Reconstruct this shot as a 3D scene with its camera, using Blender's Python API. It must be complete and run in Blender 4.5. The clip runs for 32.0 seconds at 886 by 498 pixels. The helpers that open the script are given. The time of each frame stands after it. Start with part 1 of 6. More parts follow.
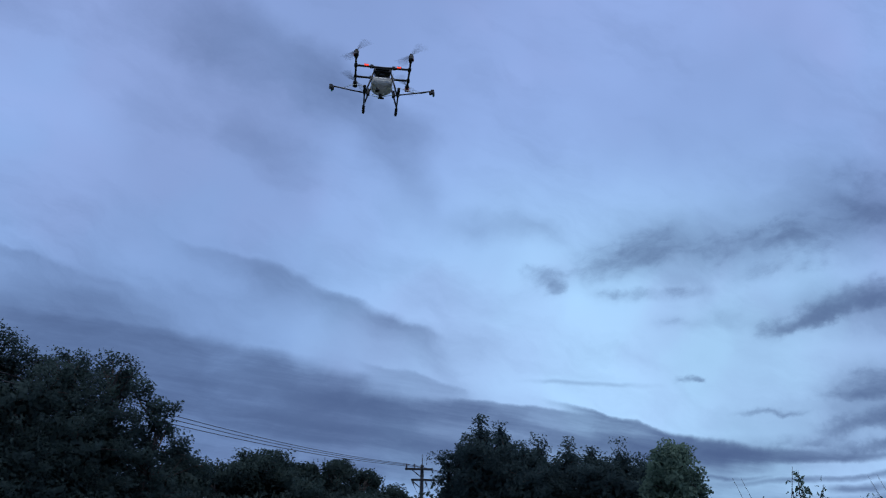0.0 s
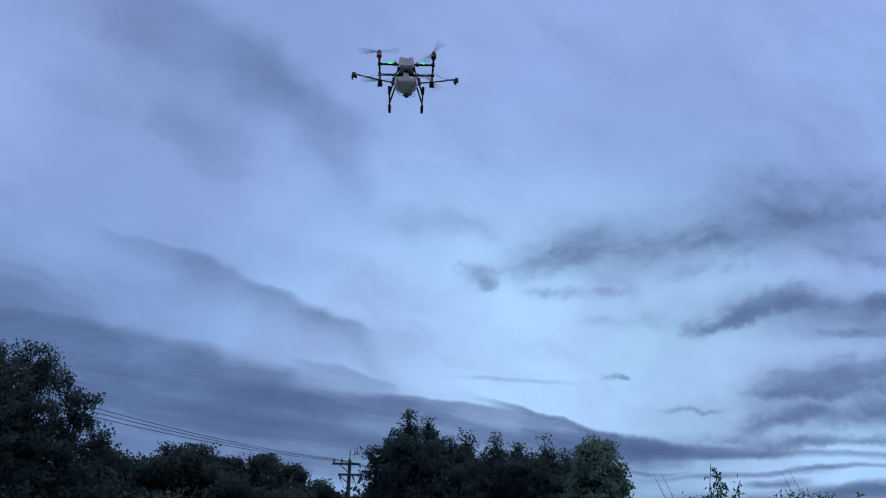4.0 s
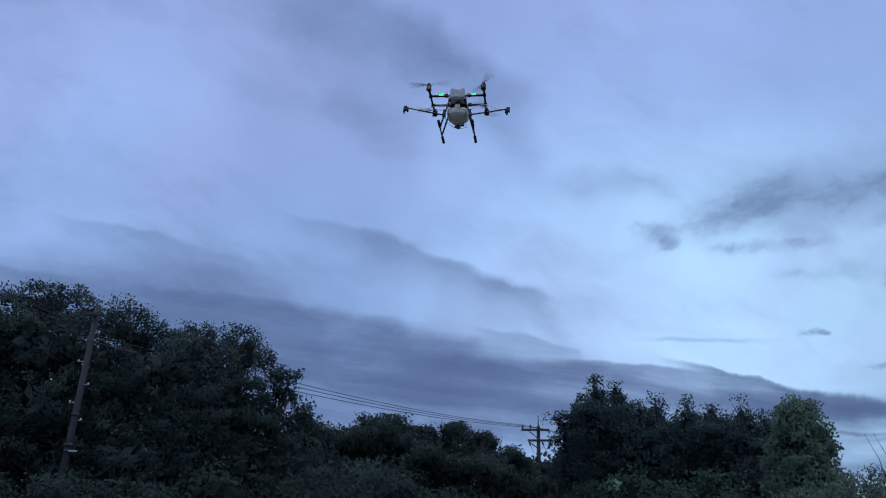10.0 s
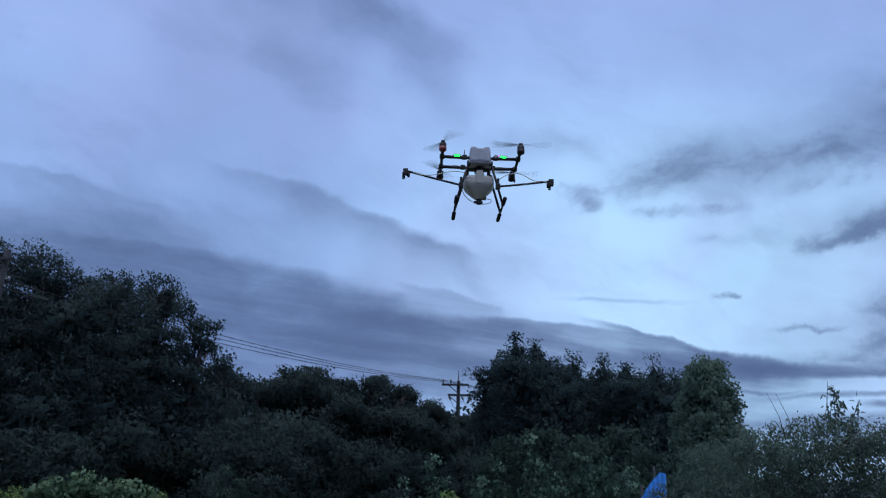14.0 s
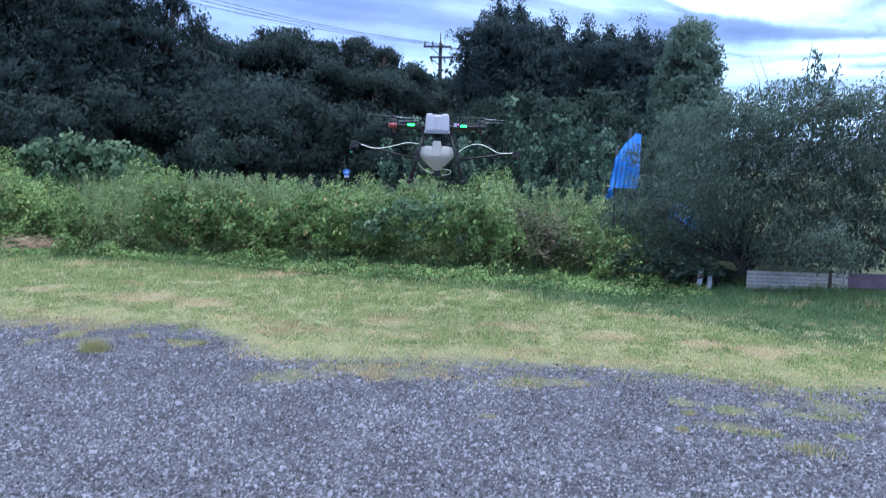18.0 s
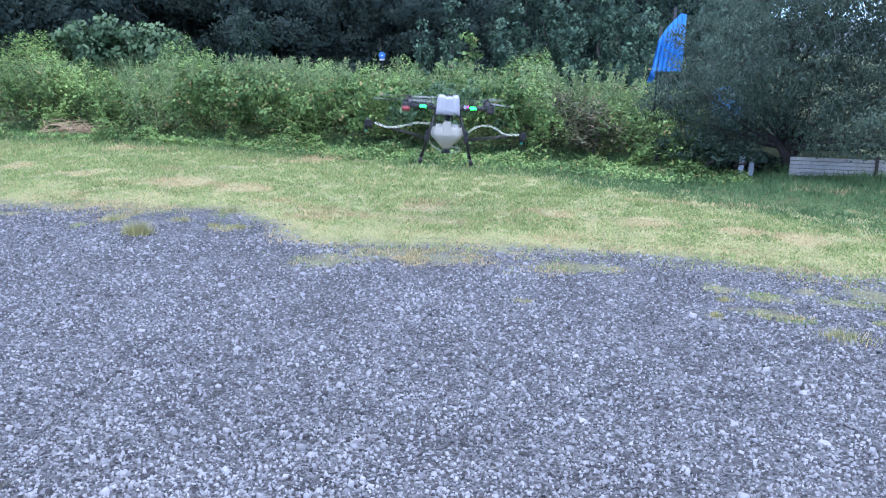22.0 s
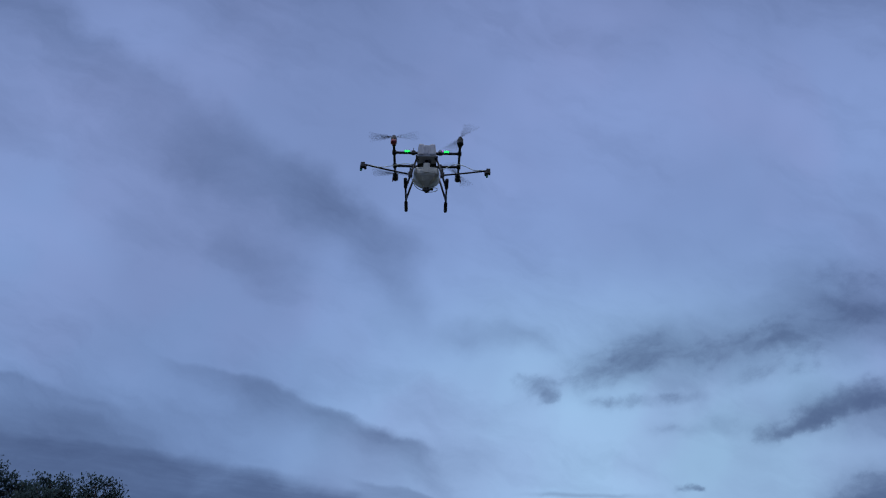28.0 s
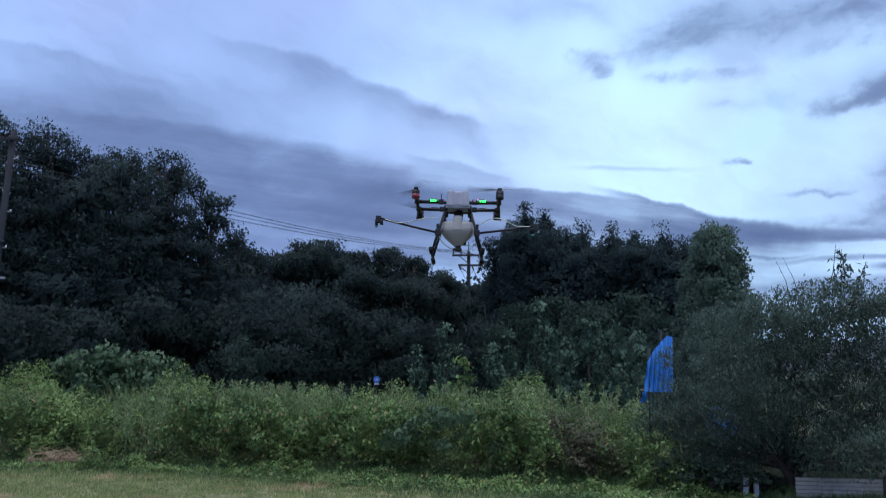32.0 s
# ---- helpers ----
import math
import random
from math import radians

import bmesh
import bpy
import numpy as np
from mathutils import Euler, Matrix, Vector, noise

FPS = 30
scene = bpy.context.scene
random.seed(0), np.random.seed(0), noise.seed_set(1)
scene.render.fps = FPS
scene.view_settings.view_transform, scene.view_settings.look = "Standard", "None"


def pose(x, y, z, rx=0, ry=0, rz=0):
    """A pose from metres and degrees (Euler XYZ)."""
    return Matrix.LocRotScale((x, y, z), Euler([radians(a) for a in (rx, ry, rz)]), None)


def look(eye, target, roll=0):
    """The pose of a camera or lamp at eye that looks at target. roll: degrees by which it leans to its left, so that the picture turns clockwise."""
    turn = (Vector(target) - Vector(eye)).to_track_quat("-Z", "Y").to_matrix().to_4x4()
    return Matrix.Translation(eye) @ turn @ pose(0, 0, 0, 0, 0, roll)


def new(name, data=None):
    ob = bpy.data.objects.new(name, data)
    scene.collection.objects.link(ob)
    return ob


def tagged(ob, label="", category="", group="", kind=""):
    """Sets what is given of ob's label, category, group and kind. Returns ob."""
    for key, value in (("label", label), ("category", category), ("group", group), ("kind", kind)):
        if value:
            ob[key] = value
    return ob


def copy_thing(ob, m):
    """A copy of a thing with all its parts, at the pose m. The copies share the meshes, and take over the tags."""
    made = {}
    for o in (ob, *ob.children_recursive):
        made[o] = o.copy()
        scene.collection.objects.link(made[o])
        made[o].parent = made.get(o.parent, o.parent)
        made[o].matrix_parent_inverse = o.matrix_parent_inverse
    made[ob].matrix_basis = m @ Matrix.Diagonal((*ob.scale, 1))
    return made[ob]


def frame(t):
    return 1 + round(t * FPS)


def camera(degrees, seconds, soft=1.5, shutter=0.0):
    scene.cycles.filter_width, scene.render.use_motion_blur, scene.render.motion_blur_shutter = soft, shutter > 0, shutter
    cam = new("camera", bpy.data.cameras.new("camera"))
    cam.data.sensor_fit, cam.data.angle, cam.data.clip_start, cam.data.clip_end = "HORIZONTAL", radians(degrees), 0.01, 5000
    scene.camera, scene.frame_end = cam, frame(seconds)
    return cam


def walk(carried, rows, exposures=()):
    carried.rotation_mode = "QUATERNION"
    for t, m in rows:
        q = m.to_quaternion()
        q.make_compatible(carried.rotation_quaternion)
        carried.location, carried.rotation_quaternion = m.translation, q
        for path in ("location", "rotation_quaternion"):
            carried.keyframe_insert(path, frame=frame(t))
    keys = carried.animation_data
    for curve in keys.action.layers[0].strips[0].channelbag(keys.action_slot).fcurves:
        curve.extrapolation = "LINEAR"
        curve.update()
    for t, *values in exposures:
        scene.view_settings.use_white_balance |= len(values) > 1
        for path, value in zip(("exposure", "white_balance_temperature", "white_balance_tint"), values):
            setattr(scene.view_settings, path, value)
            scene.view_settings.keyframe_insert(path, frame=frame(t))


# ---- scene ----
cam = camera(55.37, 32.0, soft=1.15, shutter=0.45)
EYE = 1.65

# the way the camera turns: seconds, then degrees about x, y and z
TURNS = [
    (0, 112.29, -1.03, -0.42),
    (0.5, 112.50, -1.00, -2.21),
    (1, 112.61, -0.86, -4.05),
    (1.5, 112.34, -0.32, -5.27),
    (2, 112.40, -0.27, -5.84),
    (2.5, 112.60, -0.17, -5.81),
    (3, 112.78, -0.37, -5.45),
    (3.5, 112.53, -0.48, -5.25),
    (5.5, 110.61, -1.34, -4.75),
    (6, 110.48, -1.58, -4.75),
    (6.5, 110.90, -1.48, -4.40),
    (7, 111.66, -1.06, -1.85),
    (7.5, 112.11, -0.66, 3.72),
    (8, 112.15, -0.39, 7.24),
    (8.5, 111.88, -0.54, 7.78),
    (9, 111.20, -0.77, 7.65),
    (9.5, 110.22, -0.93, 7.54),
    (10, 109.66, -1.11, 7.31),
    (10.5, 109.66, -1.20, 7.00),
    (11, 110.37, -1.32, 6.46),
    (11.5, 111.23, -1.36, 5.71),
    (12, 111.15, -1.30, 4.93),
    (12.5, 110.33, -1.24, 4.35),
    (13, 109.30, -1.17, 3.84),
    (13.5, 108.23, -1.20, 3.02),
    (15.5, 99.41, -1.58, -0.82),
    (16, 96.21, -1.70, -1.09),
    (16.5, 93.41, -1.71, -0.89),
    (17, 90.25, -1.63, -0.49),
    (17.5, 87.54, -1.31, 0.05),
    (18, 84.18, -1.16, 0.78),
    (18.5, 81.41, -1.01, 1.34),
    (19, 78.90, -0.75, 1.78),
    (19.5, 76.42, -0.65, 2.22),
    (20, 74.11, -0.46, 2.65),
    (20.5, 73.98, -0.50, 3.01),
    (21, 74.72, -0.64, 3.04),
    (21.5, 74.90, -0.74, 3.09),
    (21.8, 75.30, -0.80, 3.15),
    (21.95, 76.27, -0.98, 3.23),
    (22, 76.39, -0.99, 3.24),
    (22.03, 76.55, -1.01, 3.24),
    (22.1, 78.10, -1.20, 3.20),
    (22.2, 80.15, -1.45, 3.10),
    (22.3, 82.05, -1.70, 3.01),
    (22.4, 84.00, -1.90, 2.93),
    (22.5, 85.93, -2.09, 2.84),
    (23, 95.31, -2.48, 1.69),
    (23.5, 102.88, -1.76, 0.67),
    (24, 109.75, -0.62, -0.05),
    (24.5, 115.66, 0.23, -0.21),
    (25, 122.56, 0.84, 0.34),
    (25.5, 124.54, 0.84, 0.24),
    (27.5, 121.61, 0.80, -0.86),
    (28, 119.77, 0.51, -0.47),
    (28.5, 117.98, 0.16, -0.17),
    (29, 115.85, 0.14, 0.46),
    (29.5, 113.11, 0.26, 0.96),
    (30, 109.86, 0.56, 1.19),
    (30.5, 105.67, 0.44, 1.77),
    (31, 102.34, 0.12, 2.32),
    (31.5, 100.63, -0.03, 2.70),
    (32, 98.06, -0.30, 2.82),
]
# exposure of the film: seconds, stops, kelvin, tint
LIGHTNESS = [
    (0, 0.0, 6500, 10), (3.5, 0.0, 6500, 11), (5.5, 0.0, 6500, 12), (7, 0.0, 6500, 12), (8, 0.08, 6500, 12), (10, 0.12, 6650, 12), (13.5, 0.12, 6650, 12), (15.5, 0.38, 6500, 13),
    (16, 0.45, 6500, 13), (17, 0.9, 6500, 11), (18, 1.74, 6500, 13), (19, 2.1, 6500, 15), (20, 2.15, 6500, 14),
    (21, 2.1, 6500, 12), (22, 2.15, 6500, 12), (22.5, 1.85, 7000, 18), (23, 1.15, 7600, 26), (23.5, 0.7, 7100, 20),
    (24, 0.1, 6800, 16), (24.5, -0.25, 6500, 16), (25, -0.95, 6500, 17), (25.5, -1.3, 6500, 17), (27.5, -0.65, 6500, 14),
    (28, -0.38, 6500, 13), (29, 0.0, 6750, 14), (30, 0.25, 7050, 15), (31, 0.43, 7050, 15), (32, 0.53, 6850, 15),
]
walk(cam, [(r[0], pose(0, 0, EYE, *r[1:])) for r in TURNS], LIGHTNESS)


# ---- sky: dusk after sunset under broken cloud ----
world = bpy.data.worlds.new("dusk_sky")
scene.world = world
world.use_nodes = True
WT = world.node_tree
WT.nodes.clear()


def sky_node(kind):
    return WT.nodes.new(kind)


def sky_math(op, a, b=None, c=None):
    n = sky_node("ShaderNodeMath")
    n.operation = op
    for i, v in enumerate((a, b, c)):
        if v is None:
            continue
        if isinstance(v, (int, float)):
            n.inputs[i].default_value = v
        else:
            WT.links.new(v, n.inputs[i])
    return n.outputs[0]


def sky_vec(op, a, b=None):
    n = sky_node("ShaderNodeVectorMath")
    n.operation = op
    for i, v in enumerate((a, b)):
        if v is None:
            continue
        if isinstance(v, (tuple, list)):
            n.inputs[i].default_value = v
        else:
            WT.links.new(v, n.inputs[i])
    return n.outputs["Value"] if op == "DOT_PRODUCT" else n.outputs["Vector"]


def sky_noise(vec, scale, detail=5.0, rough=0.55):
    n = sky_node("ShaderNodeTexNoise")
    n.inputs["Scale"].default_value, n.inputs["Detail"].default_value, n.inputs["Roughness"].default_value = scale, detail, rough
    WT.links.new(vec, n.inputs["Vector"])
    return n


def sky_ramp(value, lo, hi, to_lo=0.0, to_hi=1.0):
    n = sky_node("ShaderNodeMapRange")
    n.interpolation_type = "SMOOTHSTEP"
    for i, v in enumerate((value, lo, hi, to_lo, to_hi)):
        if isinstance(v, (int, float)):
            n.inputs[i].default_value = v
        else:
            WT.links.new(v, n.inputs[i])
    return n.outputs[0]


def sky_mix(fac, a, b, blend="MIX"):
    n = sky_node("ShaderNodeMix")
    n.data_type, n.blend_type = "RGBA", blend
    for slot, v in ((0, fac), (6, a), (7, b)):
        if isinstance(v, (int, float)):
            n.inputs[slot].default_value = v
        elif isinstance(v, tuple):
            n.inputs[slot].default_value = (*v, 1)
        else:
            WT.links.new(v, n.inputs[slot])
    return n.outputs[2]


way = sky_node("ShaderNodeTexCoord").outputs["Generated"]
TILT = radians(22)
ahead = sky_vec("DOT_PRODUCT", way, (0, math.cos(TILT), math.sin(TILT)))
above = sky_vec("DOT_PRODUCT", way, (0, -math.sin(TILT), math.cos(TILT)))
aside = sky_vec("DOT_PRODUCT", way, (1, 0, 0))
height = sky_vec("DOT_PRODUCT", way, (0, 0, 1))
safe = sky_math("MAXIMUM", ahead, 0.2)
plane = sky_node("ShaderNodeCombineXYZ")
WT.links.new(sky_math("DIVIDE", aside, safe), plane.inputs[0])
WT.links.new(sky_math("DIVIDE", above, safe), plane.inputs[1])
P2 = plane.outputs[0]
# ragged edges: the cloud sheet is pulled about at three sizes
drift = sky_vec("SUBTRACT", sky_noise(P2, 4.0, 3.0).outputs["Color"], (0.5, 0.5, 0.5))
fray = sky_vec("SUBTRACT", sky_noise(P2, 16.0, 6.0, 0.62).outputs["Color"], (0.5, 0.5, 0.5))
rag = sky_vec("SUBTRACT", sky_noise(P2, 30.0, 6.0, 0.6).outputs["Color"], (0.5, 0.5, 0.5))
tight = sky_vec("ADD", P2, sky_vec("MULTIPLY", rag, (0.05, 0.026, 0)))
wavy = sky_vec("ADD", P2, sky_vec("MULTIPLY", drift, (0.08, 0.03, 0)))
wavy = sky_vec("ADD", wavy, sky_vec("MULTIPLY", fray, (0.06, 0.014, 0)))
gentle = sky_vec("ADD", P2, sky_vec("MULTIPLY", drift, (0.05, 0.02, 0)))
soft = sky_vec("ADD", P2, sky_vec("MULTIPLY", drift, (0.10, 0.10, 0)))
soft = sky_vec("ADD", soft, sky_vec("MULTIPLY", fray, (0.05, 0.04, 0)))


def blot(u, v, length, width, angle, vec):
    m = sky_node("ShaderNodeMapping")
    m.vector_type = "TEXTURE"
    m.inputs["Location"].default_value = (u, v, 0)
    m.inputs["Rotation"].default_value = (0, 0, radians(angle))
    m.inputs["Scale"].default_value = (length, width, 1)
    WT.links.new(vec, m.inputs["Vector"])
    g = sky_node("ShaderNodeTexGradient")
    g.gradient_type = "SPHERICAL"
    WT.links.new(m.outputs[0], g.inputs[0])
    return g.outputs["Fac"]


def flat_of(vec):
    n = sky_node("ShaderNodeSeparateXYZ")
    WT.links.new(vec, n.inputs[0])
    return n.outputs[0], n.outputs[1]


SOFT, WAVY, TIGHT = flat_of(soft), flat_of(wavy), flat_of(tight)
dark_sum = [sky_math("MULTIPLY", ahead, 0.0) for _ in range(3)]


def streak(u0, v0, u1, v1, up, down, dark, vec, layer):
    """One streak of the cloud sheet between two points of a plane square to the middle of the sky ahead: how far it
    reaches above and below its line (a short reach makes a crisp edge), and how dense it is."""
    m = sky_node("ShaderNodeMapping")
    m.vector_type = "TEXTURE"
    m.inputs["Location"].default_value = ((u0 + u1) / 2, (v0 + v1) / 2, 0)
    m.inputs["Rotation"].default_value = (0, 0, math.atan2(v1 - v0, u1 - u0))
    m.inputs["Scale"].default_value = (math.hypot(u1 - u0, v1 - v0) / 2, 1, 1)
    stack = sky_node("ShaderNodeCombineXYZ")
    for i, v in enumerate((*vec, dark_sum[layer])):
        WT.links.new(v, stack.inputs[i])
    WT.links.new(stack.outputs[0], m.inputs["Vector"])
    s = sky_node("ShaderNodeSeparateXYZ")
    WT.links.new(m.outputs[0], s.inputs[0])
    along = sky_ramp(sky_math("ABSOLUTE", s.outputs[0]), 1.25, 0.35, 0.0, dark)
    across = sky_math("MULTIPLY", sky_ramp(s.outputs[1], up * 1.2, -up * 0.2), sky_ramp(s.outputs[1], -down * 1.3, 0.0))
    dark_sum[layer] = sky_math("MULTIPLY_ADD", along, across, dark_sum[layer])


streak(-0.663, -0.071, -0.188, -0.099, 0.0736, 0.0870, 0.52, SOFT, 0)
streak(-0.308, -0.162, 0.069, -0.197, 0.0535, 0.0669, 0.40, SOFT, 0)
streak(-0.668, 0.377, -0.322, 0.334, 0.0803, 0.0937, 0.12, SOFT, 0)
streak(-0.905, -0.027, -0.506, -0.053, 0.0468, 0.0535, 0.22, SOFT, 0)
streak(-0.206, -0.117, 0.088, -0.123, 0.0368, 0.0402, 0.26, SOFT, 0)
# the broad band high up
streak(-0.560, 0.514, -0.421, 0.397, 0.0402, 0.0803, 0.25, SOFT, 0)
streak(-0.465, 0.420, -0.246, 0.255, 0.0335, 0.0736, 0.33, SOFT, 0)
streak(-0.309, 0.292, -0.093, 0.183, 0.0335, 0.0602, 0.42, SOFT, 0)
streak(-0.162, 0.205, -0.012, 0.140, 0.0234, 0.0535, 0.45, SOFT, 0)
streak(-0.093, 0.142, -0.013, 0.054, 0.0335, 0.0402, 0.25, SOFT, 0)
streak(-0.027, 0.048, 0.144, 0.019, 0.0201, 0.0268, 0.24, SOFT, 0)
streak(-0.256, 0.165, -0.133, 0.089, 0.0268, 0.0402, 0.16, SOFT, 0)
streak(-0.715, 0.597, 0.094, 0.505, 0.1004, 0.1472, 0.2, SOFT, 0)
streak(-0.752, 0.335, -0.470, 0.309, 0.0402, 0.0602, 0.14, SOFT, 0)
streak(-0.796, 0.647, 0.833, 0.558, 0.2008, 0.2008, 0.34, SOFT, 0)
streak(0.138, -0.012, 0.701, 0.071, 0.0535, 0.0502, 0.42, SOFT, 0)
streak(0.392, -0.074, 0.751, -0.037, 0.0468, 0.0402, 0.45, SOFT, 0)
streak(0.432, -0.184, 0.793, -0.139, 0.0602, 0.0602, 0.6, SOFT, 0)
streak(0.177, 0.019, 0.617, 0.104, 0.0535, 0.0535, 0.16, SOFT, 0)
streak(-0.940, 0.118, -0.314, 0.017, 0.1071, 0.1004, 0.20, SOFT, 0)
# thin streaks below it
streak(-0.320, 0.012, -0.146, -0.034, 0.0054, 0.0335, 0.24, WAVY, 0)
streak(-0.237, -0.011, -0.079, -0.067, 0.0054, 0.0502, 0.34, WAVY, 0)
streak(-0.158, -0.046, -0.026, -0.085, 0.0080, 0.0455, 0.42, WAVY, 0)
streak(-0.092, -0.070, 0.021, -0.104, 0.0067, 0.0207, 0.36, WAVY, 0)
streak(-0.617, 0.019, -0.453, -0.027, 0.0054, 0.0288, 0.26, WAVY, 0)
streak(-0.475, -0.019, -0.346, -0.062, 0.0080, 0.0335, 0.22, WAVY, 0)
streak(-0.752, -0.027, -0.568, -0.072, 0.0054, 0.0248, 0.29, WAVY, 0)
streak(-0.551, -0.034, -0.318, -0.080, 0.0134, 0.0415, 0.17, WAVY, 0)
# long grey layers over the woods
streak(-0.530, -0.078, -0.245, -0.109, 0.0067, 0.0402, 0.57, WAVY, 1)
streak(-0.371, -0.101, -0.142, -0.132, 0.0094, 0.0402, 0.68, WAVY, 1)
streak(-0.251, -0.126, -0.049, -0.162, 0.0134, 0.0335, 0.68, WAVY, 1)
streak(-0.528, -0.125, -0.217, -0.161, 0.0134, 0.0402, 0.59, WAVY, 1)
streak(-0.090, -0.131, 0.047, -0.168, 0.0040, 0.0174, 0.34, WAVY, 1)
streak(-0.179, -0.163, 0.005, -0.188, 0.0100, 0.0268, 0.74, WAVY, 1)
streak(-0.049, -0.172, 0.112, -0.195, 0.0080, 0.0234, 0.80, WAVY, 1)
streak(0.004, -0.172, 0.180, -0.191, 0.0040, 0.0402, 1.25, WAVY, 1)
streak(0.145, -0.176, 0.306, -0.213, 0.0040, 0.0442, 1.4, WAVY, 1)
streak(0.250, -0.203, 0.391, -0.227, 0.0067, 0.0268, 1.4, WAVY, 1)
streak(0.181, -0.210, 0.356, -0.237, 0.0134, 0.0201, 0.81, WAVY, 1)
streak(0.306, -0.228, 0.550, -0.231, 0.0067, 0.0094, 1.22, WAVY, 1)
streak(-0.329, -0.190, -0.047, -0.215, 0.0134, 0.0335, 0.49, WAVY, 1)
streak(-0.163, -0.231, 0.100, -0.235, 0.0268, 0.0468, 0.54, WAVY, 1)
streak(-0.585, -0.177, -0.279, -0.201, 0.0201, 0.0468, 0.54, WAVY, 1)
streak(-0.866, -0.056, -0.406, -0.126, 0.0134, 0.0535, 0.54, WAVY, 1)
streak(-0.645, -0.148, 0.086, -0.212, 0.0502, 0.1138, 1.15, WAVY, 1)
streak(-0.007, -0.221, 0.435, -0.246, 0.0301, 0.0736, 1.1, WAVY, 1)
streak(-0.870, -0.026, -0.299, -0.120, 0.0468, 0.0803, 0.55, WAVY, 1)
# torn puffs over the bright sky
streak(0.098, -0.015, 0.154, -0.024, 0.0094, 0.0241, 0.50, TIGHT, 2)
streak(0.119, -0.030, 0.148, -0.037, 0.0067, 0.0161, 0.34, TIGHT, 2)
streak(0.146, -0.023, 0.316, 0.033, 0.0335, 0.0268, 0.58, TIGHT, 2)
streak(0.297, -0.002, 0.437, 0.038, 0.0274, 0.0241, 0.56, TIGHT, 2)
streak(0.333, -0.021, 0.474, 0.012, 0.0201, 0.0201, 0.36, TIGHT, 2)
streak(0.366, 0.021, 0.538, 0.067, 0.0381, 0.0308, 0.46, TIGHT, 2)
streak(0.487, 0.054, 0.700, 0.096, 0.0321, 0.0241, 0.55, TIGHT, 2)
streak(0.399, 0.099, 0.645, 0.118, 0.0228, 0.0308, 0.25, TIGHT, 2)
streak(0.174, -0.048, 0.319, -0.038, 0.0074, 0.0107, 0.36, TIGHT, 2)
streak(0.244, -0.081, 0.377, -0.068, 0.0120, 0.0120, 0.28, TIGHT, 2)
streak(0.525, 0.028, 0.704, 0.000, 0.0154, 0.0181, 0.42, TIGHT, 2)
streak(0.375, -0.090, 0.477, -0.059, 0.0194, 0.0114, 0.95, TIGHT, 2)
streak(0.424, -0.068, 0.549, -0.028, 0.0274, 0.0167, 0.85, TIGHT, 2)
streak(0.484, -0.047, 0.676, -0.045, 0.0194, 0.0194, 0.7, TIGHT, 2)
streak(0.597, -0.043, 0.735, -0.023, 0.0167, 0.0120, 0.95, TIGHT, 2)
streak(0.529, -0.085, 0.677, -0.070, 0.0067, 0.0080, 0.45, TIGHT, 2)
streak(0.466, -0.148, 0.753, -0.105, 0.0308, 0.0214, 0.95, TIGHT, 2)
streak(0.453, -0.159, 0.680, -0.144, 0.0107, 0.0107, 0.7, TIGHT, 2)
streak(0.343, -0.181, 0.439, -0.180, 0.0054, 0.0054, 0.6, TIGHT, 2)
streak(0.440, -0.206, 0.569, -0.172, 0.0167, 0.0120, 0.95, TIGHT, 2)
streak(0.533, -0.185, 0.756, -0.169, 0.0214, 0.0214, 0.95, TIGHT, 2)
streak(0.376, -0.219, 0.757, -0.208, 0.0114, 0.0094, 0.95, TIGHT, 2)
streak(0.356, -0.237, 0.683, -0.231, 0.0047, 0.0060, 1.01, WAVY, 1)
streak(0.521, -0.253, 0.683, -0.241, 0.0033, 0.0033, 1.08, WAVY, 1)
streak(0.318, -0.255, 0.396, -0.257, 0.0027, 0.0033, 0.94, WAVY, 1)
streak(0.454, -0.270, 0.540, -0.266, 0.0060, 0.0060, 1.22, WAVY, 1)
streak(0.530, -0.282, 0.759, -0.254, 0.0107, 0.0187, 1.35, WAVY, 1)
streak(0.278, -0.142, 0.313, -0.143, 0.0054, 0.0054, 0.6, TIGHT, 2)
streak(0.110, -0.149, 0.254, -0.151, 0.0033, 0.0040, 0.22, WAVY, 1)
streak(0.309, -0.300, 0.658, -0.272, 0.0134, 0.0468, 0.94, WAVY, 1)
streak(0.340, -0.264, 0.561, -0.253, 0.0033, 0.0047, 0.94, WAVY, 1)


def streaks(vec, angle, long, thin, scale, detail=7.0):
    """Fine grain of the cloud, drawn out along one way."""
    m = sky_node("ShaderNodeMapping")
    m.vector_type = "TEXTURE"
    m.inputs["Rotation"].default_value = (0, 0, radians(angle))
    m.inputs["Scale"].default_value = (long, thin, 1)
    WT.links.new(vec, m.inputs["Vector"])
    return sky_noise(m.outputs[0], scale, detail, 0.62).outputs["Fac"]


wisps = streaks(soft, -24, 2.2, 0.8, 7.0)
layers = streaks(gentle, -8, 2.6, 0.30, 9.0)
torn = streaks(soft, 13, 1.9, 0.75, 22.0, 8.0)
broad = sky_noise(way, 2.2, 4.0, 0.5).outputs["Fac"]
facing = sky_ramp(ahead, 0.3, 0.6)
upper = sky_math("MULTIPLY", dark_sum[0], sky_ramp(wisps, 0.3, 0.7, 0.65, 1.3))
torn_fine = sky_noise(tight, 55.0, 6.0, 0.6).outputs["Fac"]
lower = sky_math("MULTIPLY", dark_sum[1], sky_math("MULTIPLY", sky_ramp(layers, 0.34, 0.66, 0.58, 1.22), sky_ramp(torn, 0.32, 0.66, 0.85, 1.12)))
